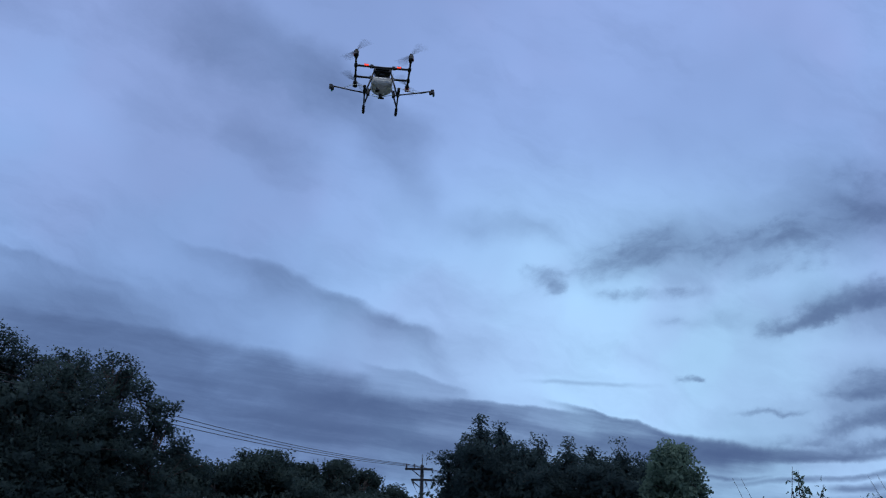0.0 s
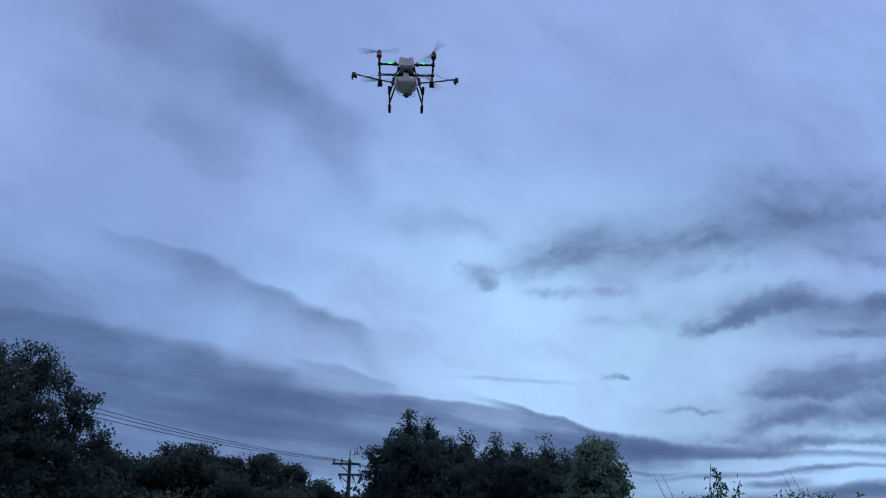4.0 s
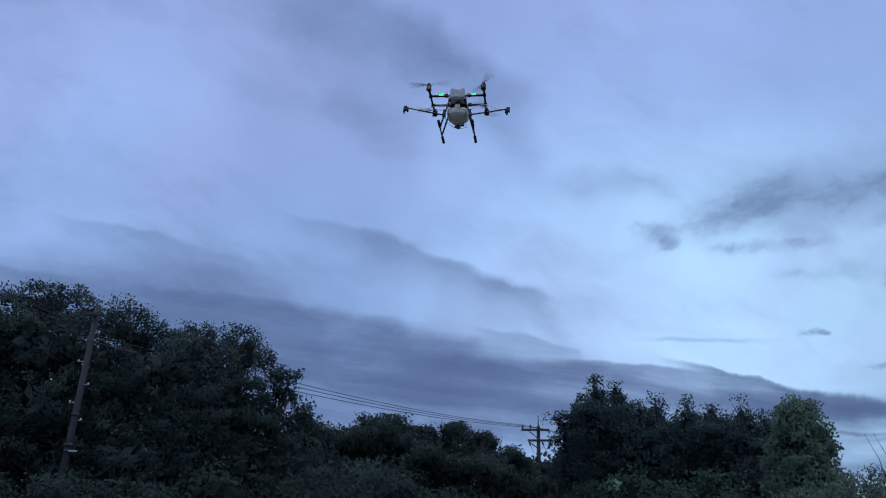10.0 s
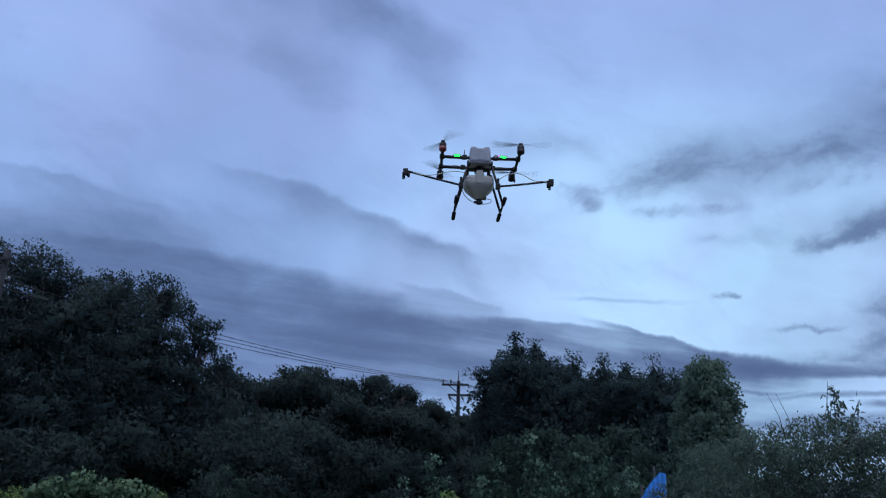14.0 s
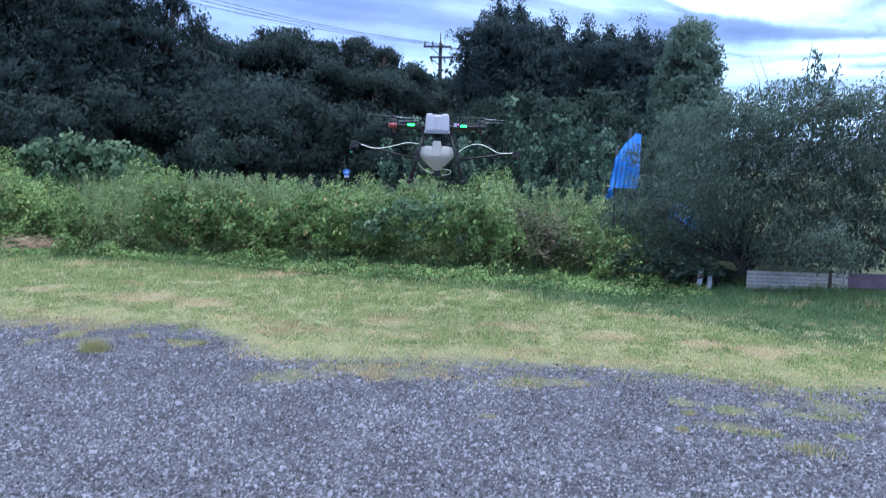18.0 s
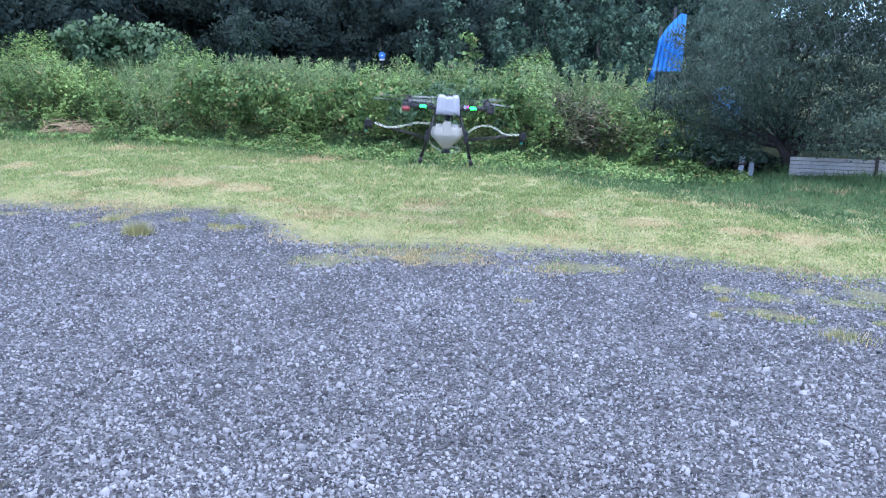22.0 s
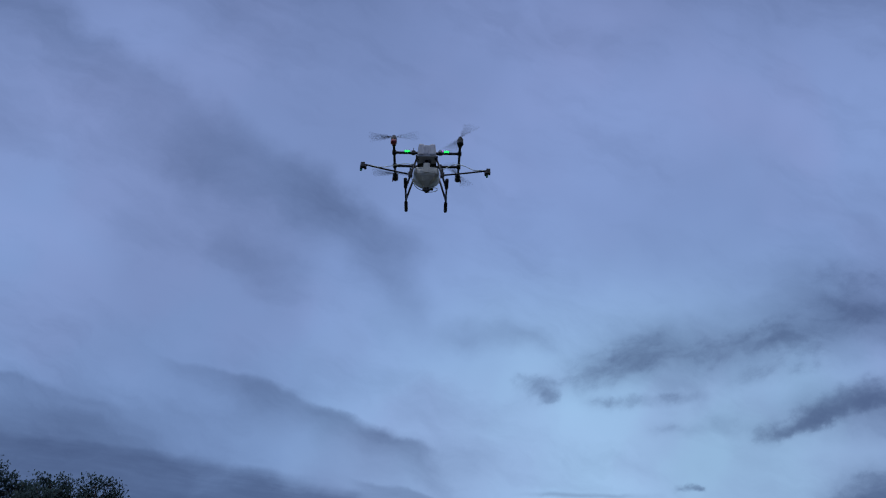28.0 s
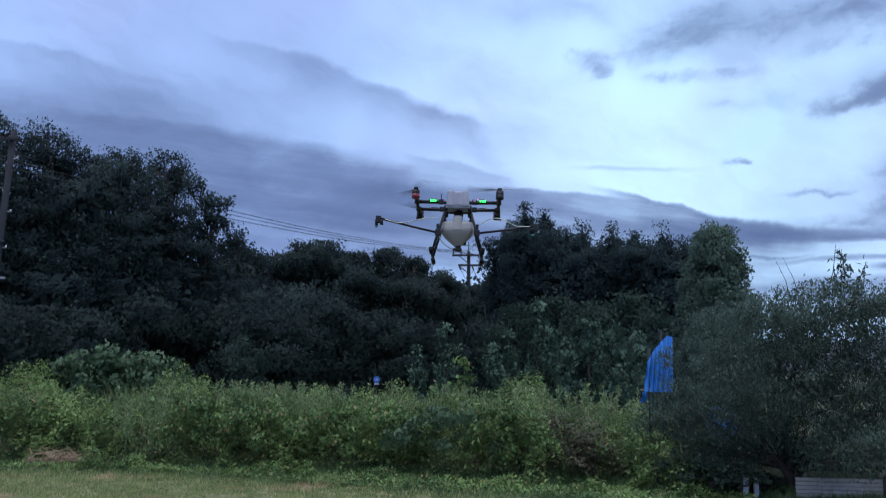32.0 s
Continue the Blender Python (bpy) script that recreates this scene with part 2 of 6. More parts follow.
ragged = sky_math("MULTIPLY_ADD", sky_math("SUBTRACT", torn, 0.5), 2.6, sky_math("MULTIPLY_ADD", sky_math("SUBTRACT", torn_fine, 0.5), 0.8, dark_sum[2]))
puffs = sky_math("MULTIPLY_ADD", dark_sum[2], 0.36, sky_math("MULTIPLY", sky_ramp(ragged, 0.0, 1.5, 0.0, 0.78), sky_ramp(dark_sum[2], 0.0, 0.3)))
drawn = sky_math("MULTIPLY", sky_math("ADD", sky_math("ADD", upper, lower), puffs), facing)
veil = sky_math("ADD", sky_math("MULTIPLY", sky_ramp(broad, 0.42, 0.68), 0.22), sky_math("MULTIPLY", sky_ramp(wisps, 0.45, 0.72), 0.16))
thick = sky_math("MULTIPLY", sky_math("ADD", drawn, veil), -1.3)
cover = sky_math("SUBTRACT", 1.0, sky_math("POWER", 2.718, thick))
glow = sky_math("MULTIPLY", blot(0.34, -0.20, 0.66, 0.38, -12, soft), facing)
shine = sky_ramp(glow, 0.0, 0.85)
high = sky_ramp(height, 0.25, 0.75)
clear = sky_mix(high, (0.295, 0.475, 0.86), (0.290, 0.410, 0.78))
clear = sky_mix(shine, clear, (0.46, 0.765, 1.10))
lilac = sky_math("MULTIPLY", sky_ramp(sky_noise(soft, 2.6, 3.0).outputs["Fac"], 0.45, 0.65), 0.35)
clear = sky_mix(lilac, clear, (0.345, 0.43, 0.80))
sky_colour = sky_mix(cover, clear, (0.073, 0.121, 0.260))
# unseen zenith, added far brighter than the sky in view to light the ground
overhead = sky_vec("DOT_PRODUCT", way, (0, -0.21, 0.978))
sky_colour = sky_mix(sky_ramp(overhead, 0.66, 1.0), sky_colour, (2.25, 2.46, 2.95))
# the land's dim haze under the horizon
sky_colour = sky_mix(sky_ramp(height, -0.02, -0.12), sky_colour, (0.03, 0.04, 0.05))
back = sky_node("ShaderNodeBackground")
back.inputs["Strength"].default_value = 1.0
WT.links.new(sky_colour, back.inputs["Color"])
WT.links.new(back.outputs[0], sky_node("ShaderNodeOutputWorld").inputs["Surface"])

# the last of the daylight, from the brighter part of the sky
sun = bpy.data.lights.new("sun", "SUN")
sun.energy, sun.angle, sun.color = 0.12, radians(40), (1.0, 0.93, 0.86)
sun_ob = new("sun", sun)
sun_ob.matrix_world = look((20, 30, 22), (0, 8, 0))


# ---- materials ----
def material(name, base, rough=0.8, metal=0.0, vary=0.25, scale=6.0, fine=60.0, bump=0.0, island=0.0, spec=0.3):
    """A plain surface with stains at one scale and grain at another; island: brightness that differs from piece to piece."""
    m = bpy.data.materials.new(name)
    m.use_nodes = True
    t = m.node_tree
    b = t.nodes["Principled BSDF"]
    b.inputs["Roughness"].default_value, b.inputs["Metallic"].default_value = rough, metal
    b.inputs["Specular IOR Level"].default_value = spec
    co = t.nodes.new("ShaderNodeTexCoord")
    big = t.nodes.new("ShaderNodeTexNoise")
    big.inputs["Scale"].default_value, big.inputs["Detail"].default_value = scale, 4
    small = t.nodes.new("ShaderNodeTexNoise")
    small.inputs["Scale"].default_value, small.inputs["Detail"].default_value = fine, 3
    for n in (big, small):
        t.links.new(co.outputs["Object"], n.inputs["Vector"])
    add = t.nodes.new("ShaderNodeMath")
    add.operation = "ADD"
    t.links.new(big.outputs["Fac"], add.inputs[0])
    t.links.new(small.outputs["Fac"], add.inputs[1])
    r = t.nodes.new("ShaderNodeMapRange")
    r.inputs[1].default_value, r.inputs[2].default_value = 0.6, 1.4
    r.inputs[3].default_value, r.inputs[4].default_value = 1 - vary, 1 + vary
    t.links.new(add.outputs[0], r.inputs[0])
    value = r.outputs[0]
    if island:
        g = t.nodes.new("ShaderNodeNewGeometry")
        r2 = t.nodes.new("ShaderNodeMapRange")
        r2.inputs[3].default_value, r2.inputs[4].default_value = 1 - island, 1 + island
        t.links.new(g.outputs["Random Per Island"], r2.inputs[0])
        mu = t.nodes.new("ShaderNodeMath")
        mu.operation = "MULTIPLY"
        t.links.new(value, mu.inputs[0])
        t.links.new(r2.outputs[0], mu.inputs[1])
        value = mu.outputs[0]
    mix = t.nodes.new("ShaderNodeVectorMath")
    mix.operation = "SCALE"
    mix.inputs[0].default_value = base
    t.links.new(value, mix.inputs["Scale"])
    t.links.new(mix.outputs[0], b.inputs["Base Color"])
    if bump:
        bu = t.nodes.new("ShaderNodeBump")
        bu.inputs["Strength"].default_value, bu.inputs["Distance"].default_value = bump, 0.01
        t.links.new(small.outputs["Fac"], bu.inputs["Height"])
        t.links.new(bu.outputs[0], b.inputs["Normal"])
    return m


def leaf_material(name, dark, light, dry=(0.16, 0.13, 0.05), dry_share=0.0, patch=0.7, through_light=0.25, gloss=0.3, swing=0.25):
    """Foliage: each leaf its own green between two, some withered, in paler and darker drifts."""
    m = bpy.data.materials.new(name)
    m.use_nodes = True
    t = m.node_tree
    b = t.nodes["Principled BSDF"]
    b.inputs["Roughness"].default_value = 0.6
    b.inputs["Specular IOR Level"].default_value = gloss
    g = t.nodes.new("ShaderNodeNewGeometry")
    co = t.nodes.new("ShaderNodeTexCoord")
    n = t.nodes.new("ShaderNodeTexNoise")
    n.inputs["Scale"].default_value, n.inputs["Detail"].default_value = patch, 3
    t.links.new(co.outputs["Object"], n.inputs["Vector"])
    r = t.nodes.new("ShaderNodeMapRange")
    r.inputs[1].default_value, r.inputs[2].default_value, r.inputs[3].default_value, r.inputs[4].default_value = 0.35, 0.65, -swing, swing
    t.links.new(n.outputs["Fac"], r.inputs[0])
    a = t.nodes.new("ShaderNodeMath")
    a.operation, a.use_clamp = "ADD", True
    t.links.new(g.outputs["Random Per Island"], a.inputs[0])
    t.links.new(r.outputs[0], a.inputs[1])
    mix = t.nodes.new("ShaderNodeMix")
    mix.data_type = "RGBA"
    mix.inputs[6].default_value, mix.inputs[7].default_value = (*dark, 1), (*light, 1)
    t.links.new(a.outputs[0], mix.inputs[0])
    h = t.nodes.new("ShaderNodeMath")
    h.operation = "FRACT"
    s = t.nodes.new("ShaderNodeMath")
    s.operation = "MULTIPLY"
    s.inputs[1].default_value = 57.31
    t.links.new(g.outputs["Random Per Island"], s.inputs[0])
    t.links.new(s.outputs[0], h.inputs[0])
    c = t.nodes.new("ShaderNodeMath")
    c.operation = "LESS_THAN"
    c.inputs[1].default_value = dry_share
    t.links.new(h.outputs[0], c.inputs[0])
    mix2 = t.nodes.new("ShaderNodeMix")
    mix2.data_type = "RGBA"
    mix2.inputs[7].default_value = (*dry, 1)
    t.links.new(c.outputs[0], mix2.inputs[0])
    t.links.new(mix.outputs[2], mix2.inputs[6])
    t.links.new(mix2.outputs[2], b.inputs["Base Color"])
    tr = t.nodes.new("ShaderNodeBsdfTranslucent")
    t.links.new(mix2.outputs[2], tr.inputs["Color"])
    ms = t.nodes.new("ShaderNodeMixShader")
    ms.inputs[0].default_value = through_light
    t.links.new(b.outputs[0], ms.inputs[1])
    t.links.new(tr.outputs[0], ms.inputs[2])
    t.links.new(ms.outputs[0], t.nodes["Material Output"].inputs["Surface"])
    return m


def glowing(name, colour, strength):
    m = bpy.data.materials.new(name)
    m.use_nodes = True
    b = m.node_tree.nodes["Principled BSDF"]
    b.inputs["Base Color"].default_value = (*colour, 1)
    b.inputs["Emission Color"].default_value = (*colour, 1)
    b.inputs["Emission Strength"].default_value = strength
    return m


BARK = material("bark", (0.042, 0.036, 0.032), 0.9, vary=0.4, scale=3, fine=40, bump=0.5)
OAK_LEAF = leaf_material("oak_leaf", (0.0372, 0.0604, 0.0604), (0.0463, 0.0735, 0.0684), gloss=0.06, through_light=0.5)
FAR_LEAF = leaf_material("far_leaf", (0.0276, 0.0462, 0.0443), (0.0374, 0.0590, 0.0522), gloss=0.06, through_light=0.5)
DARK_LEAF = leaf_material("cypress_leaf", (0.034, 0.057, 0.061), (0.042, 0.068, 0.069), gloss=0.06, through_light=0.5)
TOWER_LEAF = leaf_material("column_leaf", (0.078, 0.126, 0.098), (0.108, 0.165, 0.122), gloss=0.06, through_light=0.45)
MOUND_LEAF = leaf_material("mound_leaf", (0.038, 0.082, 0.042), (0.090, 0.158, 0.076))
CREEPER_LEAF = leaf_material("creeper_leaf", (0.042, 0.084, 0.062), (0.082, 0.142, 0.096), gloss=0.1)
# darker leaf with shade put into its colour, for growth under trees
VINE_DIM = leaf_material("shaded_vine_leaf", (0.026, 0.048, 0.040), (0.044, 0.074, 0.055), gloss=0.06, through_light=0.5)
PEAR_LEAF = leaf_material("pear_leaf", (0.0380, 0.0650, 0.0520), (0.1085, 0.1583, 0.1214), dry_share=0.0, gloss=0.1, through_light=0.4)
WEED_LEAF = leaf_material("weed_leaf", (0.050, 0.100, 0.036), (0.185, 0.290, 0.100), dry=(0.26, 0.20, 0.09), dry_share=0.05, patch=1.3, gloss=0.12, swing=0.5)
BRIGHT_LEAF = leaf_material("bright_weed_leaf", (0.105, 0.185, 0.058), (0.215, 0.315, 0.110), dry_share=0.0, gloss=0.12)
REED_LEAF = leaf_material("reed_leaf", (0.10, 0.16, 0.074), (0.225, 0.30, 0.135), dry=(0.34, 0.28, 0.16), dry_share=0.04, gloss=0.12)
GRASS_LEAF = leaf_material("grass_blade", (0.112, 0.174, 0.060), (0.254, 0.316, 0.122), dry=(0.36, 0.31, 0.16), dry_share=0.10, patch=2.6, gloss=0.15)
# lush green, darkened to carry the shade of the fruit trees
LUSH_SHADE_LEAF = leaf_material("lush_shade_blade", (0.050, 0.105, 0.048), (0.115, 0.195, 0.085), dry_share=0.02, patch=1.5, gloss=0.12)
STRAW = leaf_material("straw", (0.24, 0.215, 0.105), (0.37, 0.32, 0.17), dry=(0.43, 0.31, 0.19), dry_share=0.35, patch=1.5, gloss=0.1)
BROWN_LEAF = leaf_material("withered_leaf", (0.038, 0.048, 0.028), (0.090, 0.092, 0.050), dry=(0.15, 0.105, 0.07), dry_share=0.15)
TUFT_LEAF = leaf_material("tuft_blade", (0.17, 0.19, 0.075), (0.31, 0.305, 0.145), dry=(0.46, 0.36, 0.20), dry_share=0.2, patch=3.0, gloss=0.1)
DRY_TWIG = material("dry_twig", (0.23, 0.165, 0.105), 0.9, island=0.5)
STONE = material("gravel_stone", (0.114, 0.118, 0.130), 0.85, vary=0.34, scale=1.3, fine=200, bump=0.2, island=0.84)
CONCRETE = material("pole_concrete", (0.017, 0.020, 0.024), 0.85, vary=0.25, scale=2, fine=30, bump=0.2)
DARK_ARM = material("dark_crossarm", (0.024, 0.026, 0.030), 0.8)
STEEL = material("galvanised_steel", (0.32, 0.33, 0.34), 0.5, 0.8, vary=0.2)
WIRE = material("black_wire", (0.02, 0.02, 0.022), 0.6)
PORCELAIN = material("porcelain", (0.045, 0.047, 0.055), 0.3)
CARBON = material("black_carbon_tube", (0.009, 0.009, 0.010), 0.42, vary=0.2, spec=0.35)
ROTOR_BLADE = material("grey_rotor_blade", (0.15, 0.15, 0.16), 0.32, vary=0.2, spec=0.6)
RUBBER = material("black_rubber", (0.012, 0.012, 0.012), 0.85)
BLACK_PLASTIC = material("black_plastic", (0.011, 0.011, 0.012), 0.55, spec=0.3)
RED_PLASTIC = material("red_motor_cover", (0.20, 0.022, 0.026), 0.45, spec=0.5)
GREY_CASE = material("pale_grey_case", (0.30, 0.31, 0.34), 0.42, vary=0.10, spec=0.5)
WHITE_TANK = material("milky_tank_plastic", (0.41, 0.40, 0.35), 0.38, vary=0.08, scale=4, spec=0.5)
# the tank's plastic lets some light through
TT = WHITE_TANK.node_tree
glowthrough, blend_in = TT.nodes.new("ShaderNodeBsdfTranslucent"), TT.nodes.new("ShaderNodeMixShader")
glowthrough.inputs["Color"].default_value, blend_in.inputs[0].default_value = (0.66, 0.62, 0.50, 1), 0.16
TT.links.new(TT.nodes["Principled BSDF"].outputs[0], blend_in.inputs[1])
TT.links.new(glowthrough.outputs[0], blend_in.inputs[2])
TT.links.new(blend_in.outputs[0], TT.nodes["Material Output"].inputs["Surface"])
HOSE = material("cream_hose", (0.50, 0.53, 0.42), 0.4, vary=0.1)
TEAL = material("teal_nozzle_cap", (0.03, 0.26, 0.18), 0.4)
GREEN_LED = glowing("green_led", (0.01, 1.0, 0.13), 2.3)
RED_LED = glowing("red_led", (1.0, 0.05, 0.025), 2.0)
PINK_LED = glowing("magenta_led", (0.9, 0.1, 0.8), 0.8)
BLUE_SHEET = material("blue_sheet", (0.028, 0.20, 0.56), 0.45, vary=0.22, scale=5, fine=50, bump=0.1, spec=0.4)
SIGN_BLUE = material("sign_blue", (0.03, 0.13, 0.36), 0.4)
SIGN_WHITE = material("sign_white", (0.34, 0.36, 0.40), 0.5)
# weathered white, lowered to carry the shade under the fruit trees
WHITE_BOARD = material("weathered_white_board", (0.33, 0.32, 0.30), 0.7, vary=0.3, scale=3, fine=25, bump=0.2, island=0.1)
PURPLE_BOARD = material("dull_purple_board", (0.13, 0.09, 0.12), 0.7, vary=0.3)
HILL = material("far_wood", (0.035, 0.050, 0.055), 0.95, vary=0.4, scale=0.03, fine=0.4)


# thin turf that creeps out over the stones: place, half length, half width, turn
TURF_PATCHES = ((1.67, 5.86, 0.15, 0.11, -30), (1.95, 5.66, 0.16, 0.12, -25), (1.62, 5.59, 0.04, 0.05, 0), (1.47, 5.20, 0.04, 0.05, 0), (1.87, 5.27, 0.24, 0.12, -35), (2.45, 5.58, 0.19, 0.12, -15), (2.25, 5.83, 0.10, 0.08, 0),
                (2.68, 5.78, 0.20, 0.24, 0), (2.50, 5.15, 0.08, 0.07, 0), (-3.54, 7.63, 0.13, 0.20, 0), (-3.71, 7.32, 0.10, 0.13, 0), (-2.34, 7.37, 0.20, 0.16, 0), (-2.57, 8.1, 0.10, 0.20, 0), (-1.24, 6.31, 0.30, 0.20, 20),
                (-0.55, 6.55, 0.62, 0.28, -8), (0.69, 6.34, 0.42, 0.18, 0), (-4.75, 7.7, 0.35, 0.14, 8))
# worn places in the turf where cut straw lies
STRAW_PATCHES = ((-5.03, 10.24, 0.32, 0.30, 0), (-3.54, 9.73, 0.32, 0.42, 0), (-5.71, 12.7, 0.30, 0.30, 0), (-6.24, 10.82, 0.22, 0.30, 0), (-2.82, 9.46, 0.30, 0.30, 0), (2.38, 7.85, 0.22, 0.24, 0),
                 (2.82, 7.60, 0.26, 0.24, 0), (1.54, 8.13, 0.36, 0.24, 0), (0.71, 8.38, 0.18, 0.15, 0), (-0.70, 8.62, 0.26, 0.22, 0), (-2.34, 12.2, 0.34, 0.32, 0))


def ground_material():
    """Grey gravel, then short yellowing grass with bare straw patches, then dark soil under the weeds, which also
    paints the fruit trees' shade.
    """
    m = bpy.data.materials.new("lot_ground")
    m.use_nodes = True
    t = m.node_tree
    L = t.links.new
    b = t.nodes["Principled BSDF"]
    b.inputs["Roughness"].default_value = 0.9
    b.inputs["Specular IOR Level"].default_value = 0.2
    co = t.nodes.new("ShaderNodeTexCoord").outputs["Object"]
    sep = t.nodes.new("ShaderNodeSeparateXYZ")
    L(co, sep.inputs[0])

    def noise_of(scale, detail=4):
        n = t.nodes.new("ShaderNodeTexNoise")
        n.inputs["Scale"].default_value, n.inputs["Detail"].default_value = scale, detail
        L(co, n.inputs["Vector"])
        return n.outputs["Fac"]

    def op(kind, a, c, d=None):
        n = t.nodes.new("ShaderNodeMath")
        n.operation = kind
        for i, v in enumerate((a, c, d)):
            if v is None:
                continue
            if isinstance(v, (int, float)):
                n.inputs[i].default_value = v
            else:
                L(v, n.inputs[i])
        return n.outputs[0]

    def step(v, lo, hi, a=0.0, c=1.0):
        n = t.nodes.new("ShaderNodeMapRange")
        n.interpolation_type = "SMOOTHSTEP"
        L(v, n.inputs[0])
        for i, w in enumerate((lo, hi, a, c)):
            n.inputs[i + 1].default_value = w
        return n.outputs[0]

    def mix(f, a, c):
        n = t.nodes.new("ShaderNodeMix")
        n.data_type = "RGBA"
        for slot, v in ((0, f), (6, a), (7, c)):
            if isinstance(v, tuple):
                n.inputs[slot].default_value = (*v, 1)
            else:
                L(v, n.inputs[slot])
        return n.outputs[2]

    x, y = sep.outputs[0], sep.outputs[1]
    # the rim of the gravel lies farther off on one side
    rim = op("ADD", step(x, -2.6, -1.3, 8.15, 6.85), step(x, 0.9, 3.0, 0.0, -0.6))
    ragged = op("ADD", op("MULTIPLY", op("SUBTRACT", noise_of(1.6, 5), 0.5), 1.0), op("MULTIPLY", op("SUBTRACT", noise_of(7, 4), 0.5), 0.8))
    over = op("ADD", op("SUBTRACT", y, rim), ragged)
    turf = step(over, -0.3, 0.4)

    def lying(patches, size):
        """1 at the middle of each patch, 0 at its rim, its outline broken up."""
        total = None
        for px, py, rx, ry, ang in patches:
            mp = t.nodes.new("ShaderNodeMapping")
            mp.vector_type = "TEXTURE"
            mp.inputs["Location"].default_value = (px, py, 0)
            mp.inputs["Rotation"].default_value = (0, 0, radians(ang))
            mp.inputs["Scale"].default_value = (rx * size, ry * size, 9)
            L(co, mp.inputs["Vector"])
            gr = t.nodes.new("ShaderNodeTexGradient")
            gr.gradient_type = "SPHERICAL"
            L(mp.outputs[0], gr.inputs[0])
            total = gr.outputs["Fac"] if total is None else op("MAXIMUM", gr.outputs["Fac"], total)
        return op("MULTIPLY_ADD", op("SUBTRACT", noise_of(7, 6), 0.5), 1.7, total)

    turf = op("MAXIMUM", turf, op("MULTIPLY", step(lying(TURF_PATCHES, 1.5), 0.2, 0.75), 0.42))
    # crushed stone, darker than the loose pieces for the shade between them
    v = t.nodes.new("ShaderNodeTexVoronoi")
    v.inputs["Scale"].default_value = 85
    L(co, v.inputs["Vector"])
    vsep = t.nodes.new("ShaderNodeSeparateColor")
    L(v.outputs["Color"], vsep.inputs[0])
    tone = op("MULTIPLY", step(vsep.outputs[0], 0.0, 1.0, 0.35, 1.7), step(noise_of(2.5), 0.3, 0.7, 0.75, 1.2))
    grey = t.nodes.new("ShaderNodeVectorMath")
    grey.operation = "SCALE"
    grey.inputs[0].default_value = (0.058, 0.060, 0.066)
    L(tone, grey.inputs["Scale"])
    # turf colours
    greens = mix(step(noise_of(1.3), 0.38, 0.62), (0.095, 0.14, 0.055), (0.155, 0.205, 0.085))
    greens = mix(step(noise_of(16, 5), 0.38, 0.62), greens, (0.24, 0.20, 0.115))
    near_stones = step(over, 0.2, 2.2, 1.0, 0.0)
    greens = mix(op("MULTIPLY", near_stones, 0.6), greens, mix(step(noise_of(22, 4), 0.4, 0.6), (0.15, 0.16, 0.06), (0.26, 0.235, 0.11)))
    bare = op("MAXIMUM", op("MULTIPLY", step(noise_of(1.5, 5), 0.54, 0.64), 0.35), op("MULTIPLY", step(lying(STRAW_PATCHES, 1.9), 0.2, 0.7), 0.6))
    greens = mix(bare, greens, (0.32, 0.23, 0.135))
    blades = mix(step(noise_of(70, 3), 0.40, 0.58), (0.055, 0.068, 0.026), (0.30, 0.29, 0.13))
    greens = mix(step(noise_of(38, 3), 0.42, 0.56, 0.25, 0.7), greens, blades)
    # dark soil, drawn forward to the right to paint the fruit trees' shade
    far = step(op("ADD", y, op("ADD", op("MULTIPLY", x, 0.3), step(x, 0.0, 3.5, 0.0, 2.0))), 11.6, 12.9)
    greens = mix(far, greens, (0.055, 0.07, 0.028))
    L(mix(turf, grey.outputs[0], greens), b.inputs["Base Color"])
    bu = t.nodes.new("ShaderNodeBump")
    bu.inputs["Strength"].default_value, bu.inputs["Distance"].default_value = 0.8, 0.02
    L(v.outputs["Distance"], bu.inputs["Height"])
    L(bu.outputs[0], b.inputs["Normal"])
    return m


GROUND = ground_material()


# ---- tools for building ----
def seeded(n):
    return np.random.default_rng(n)


def mesh_of(name, verts, faces, mat, smooth=False):
    """A mesh out of arrays: faces is one array of triangles or of quads."""
    me = bpy.data.meshes.new(name)
    verts, faces = np.asarray(verts, np.float32), np.asarray(faces, np.int32)
    k = faces.shape[1]
    me.vertices.add(len(verts))
    me.vertices.foreach_set("co", verts.ravel())
    me.loops.add(faces.size)
    me.loops.foreach_set("vertex_index", faces.ravel())
    me.polygons.add(len(faces))
    me.polygons.foreach_set("loop_start", np.arange(0, faces.size, k, dtype=np.int32))
    me.polygons.foreach_set("loop_total", np.full(len(faces), k, np.int32))
    me.update(calc_edges=True)
    if smooth:
        me.polygons.foreach_set("use_smooth", np.ones(len(faces), bool))
    me.materials.append(mat)
    return me


def thing(name, at=(0, 0, 0), label="", category="", group="", kind=""):
    """An Empty at the base of a thing made of parts."""
    ob = new(name)
    ob.location = at
    return tagged(ob, label, category, group, kind)


def piece(name, me, parent, label="", at=(0, 0, 0)):
    ob = new(name, me)
    ob.parent = parent
    ob.location = at
    return tagged(ob, label)


def part(name, bm, mat, parent, label="", smooth=False, at=(0, 0, 0)):
    me = bpy.data.meshes.new(name)
    if smooth:
        for f in bm.faces:
            f.smooth = True
    bm.to_mesh(me)
    bm.free()
    me.materials.append(mat)
    return piece(name, me, parent, label, at)


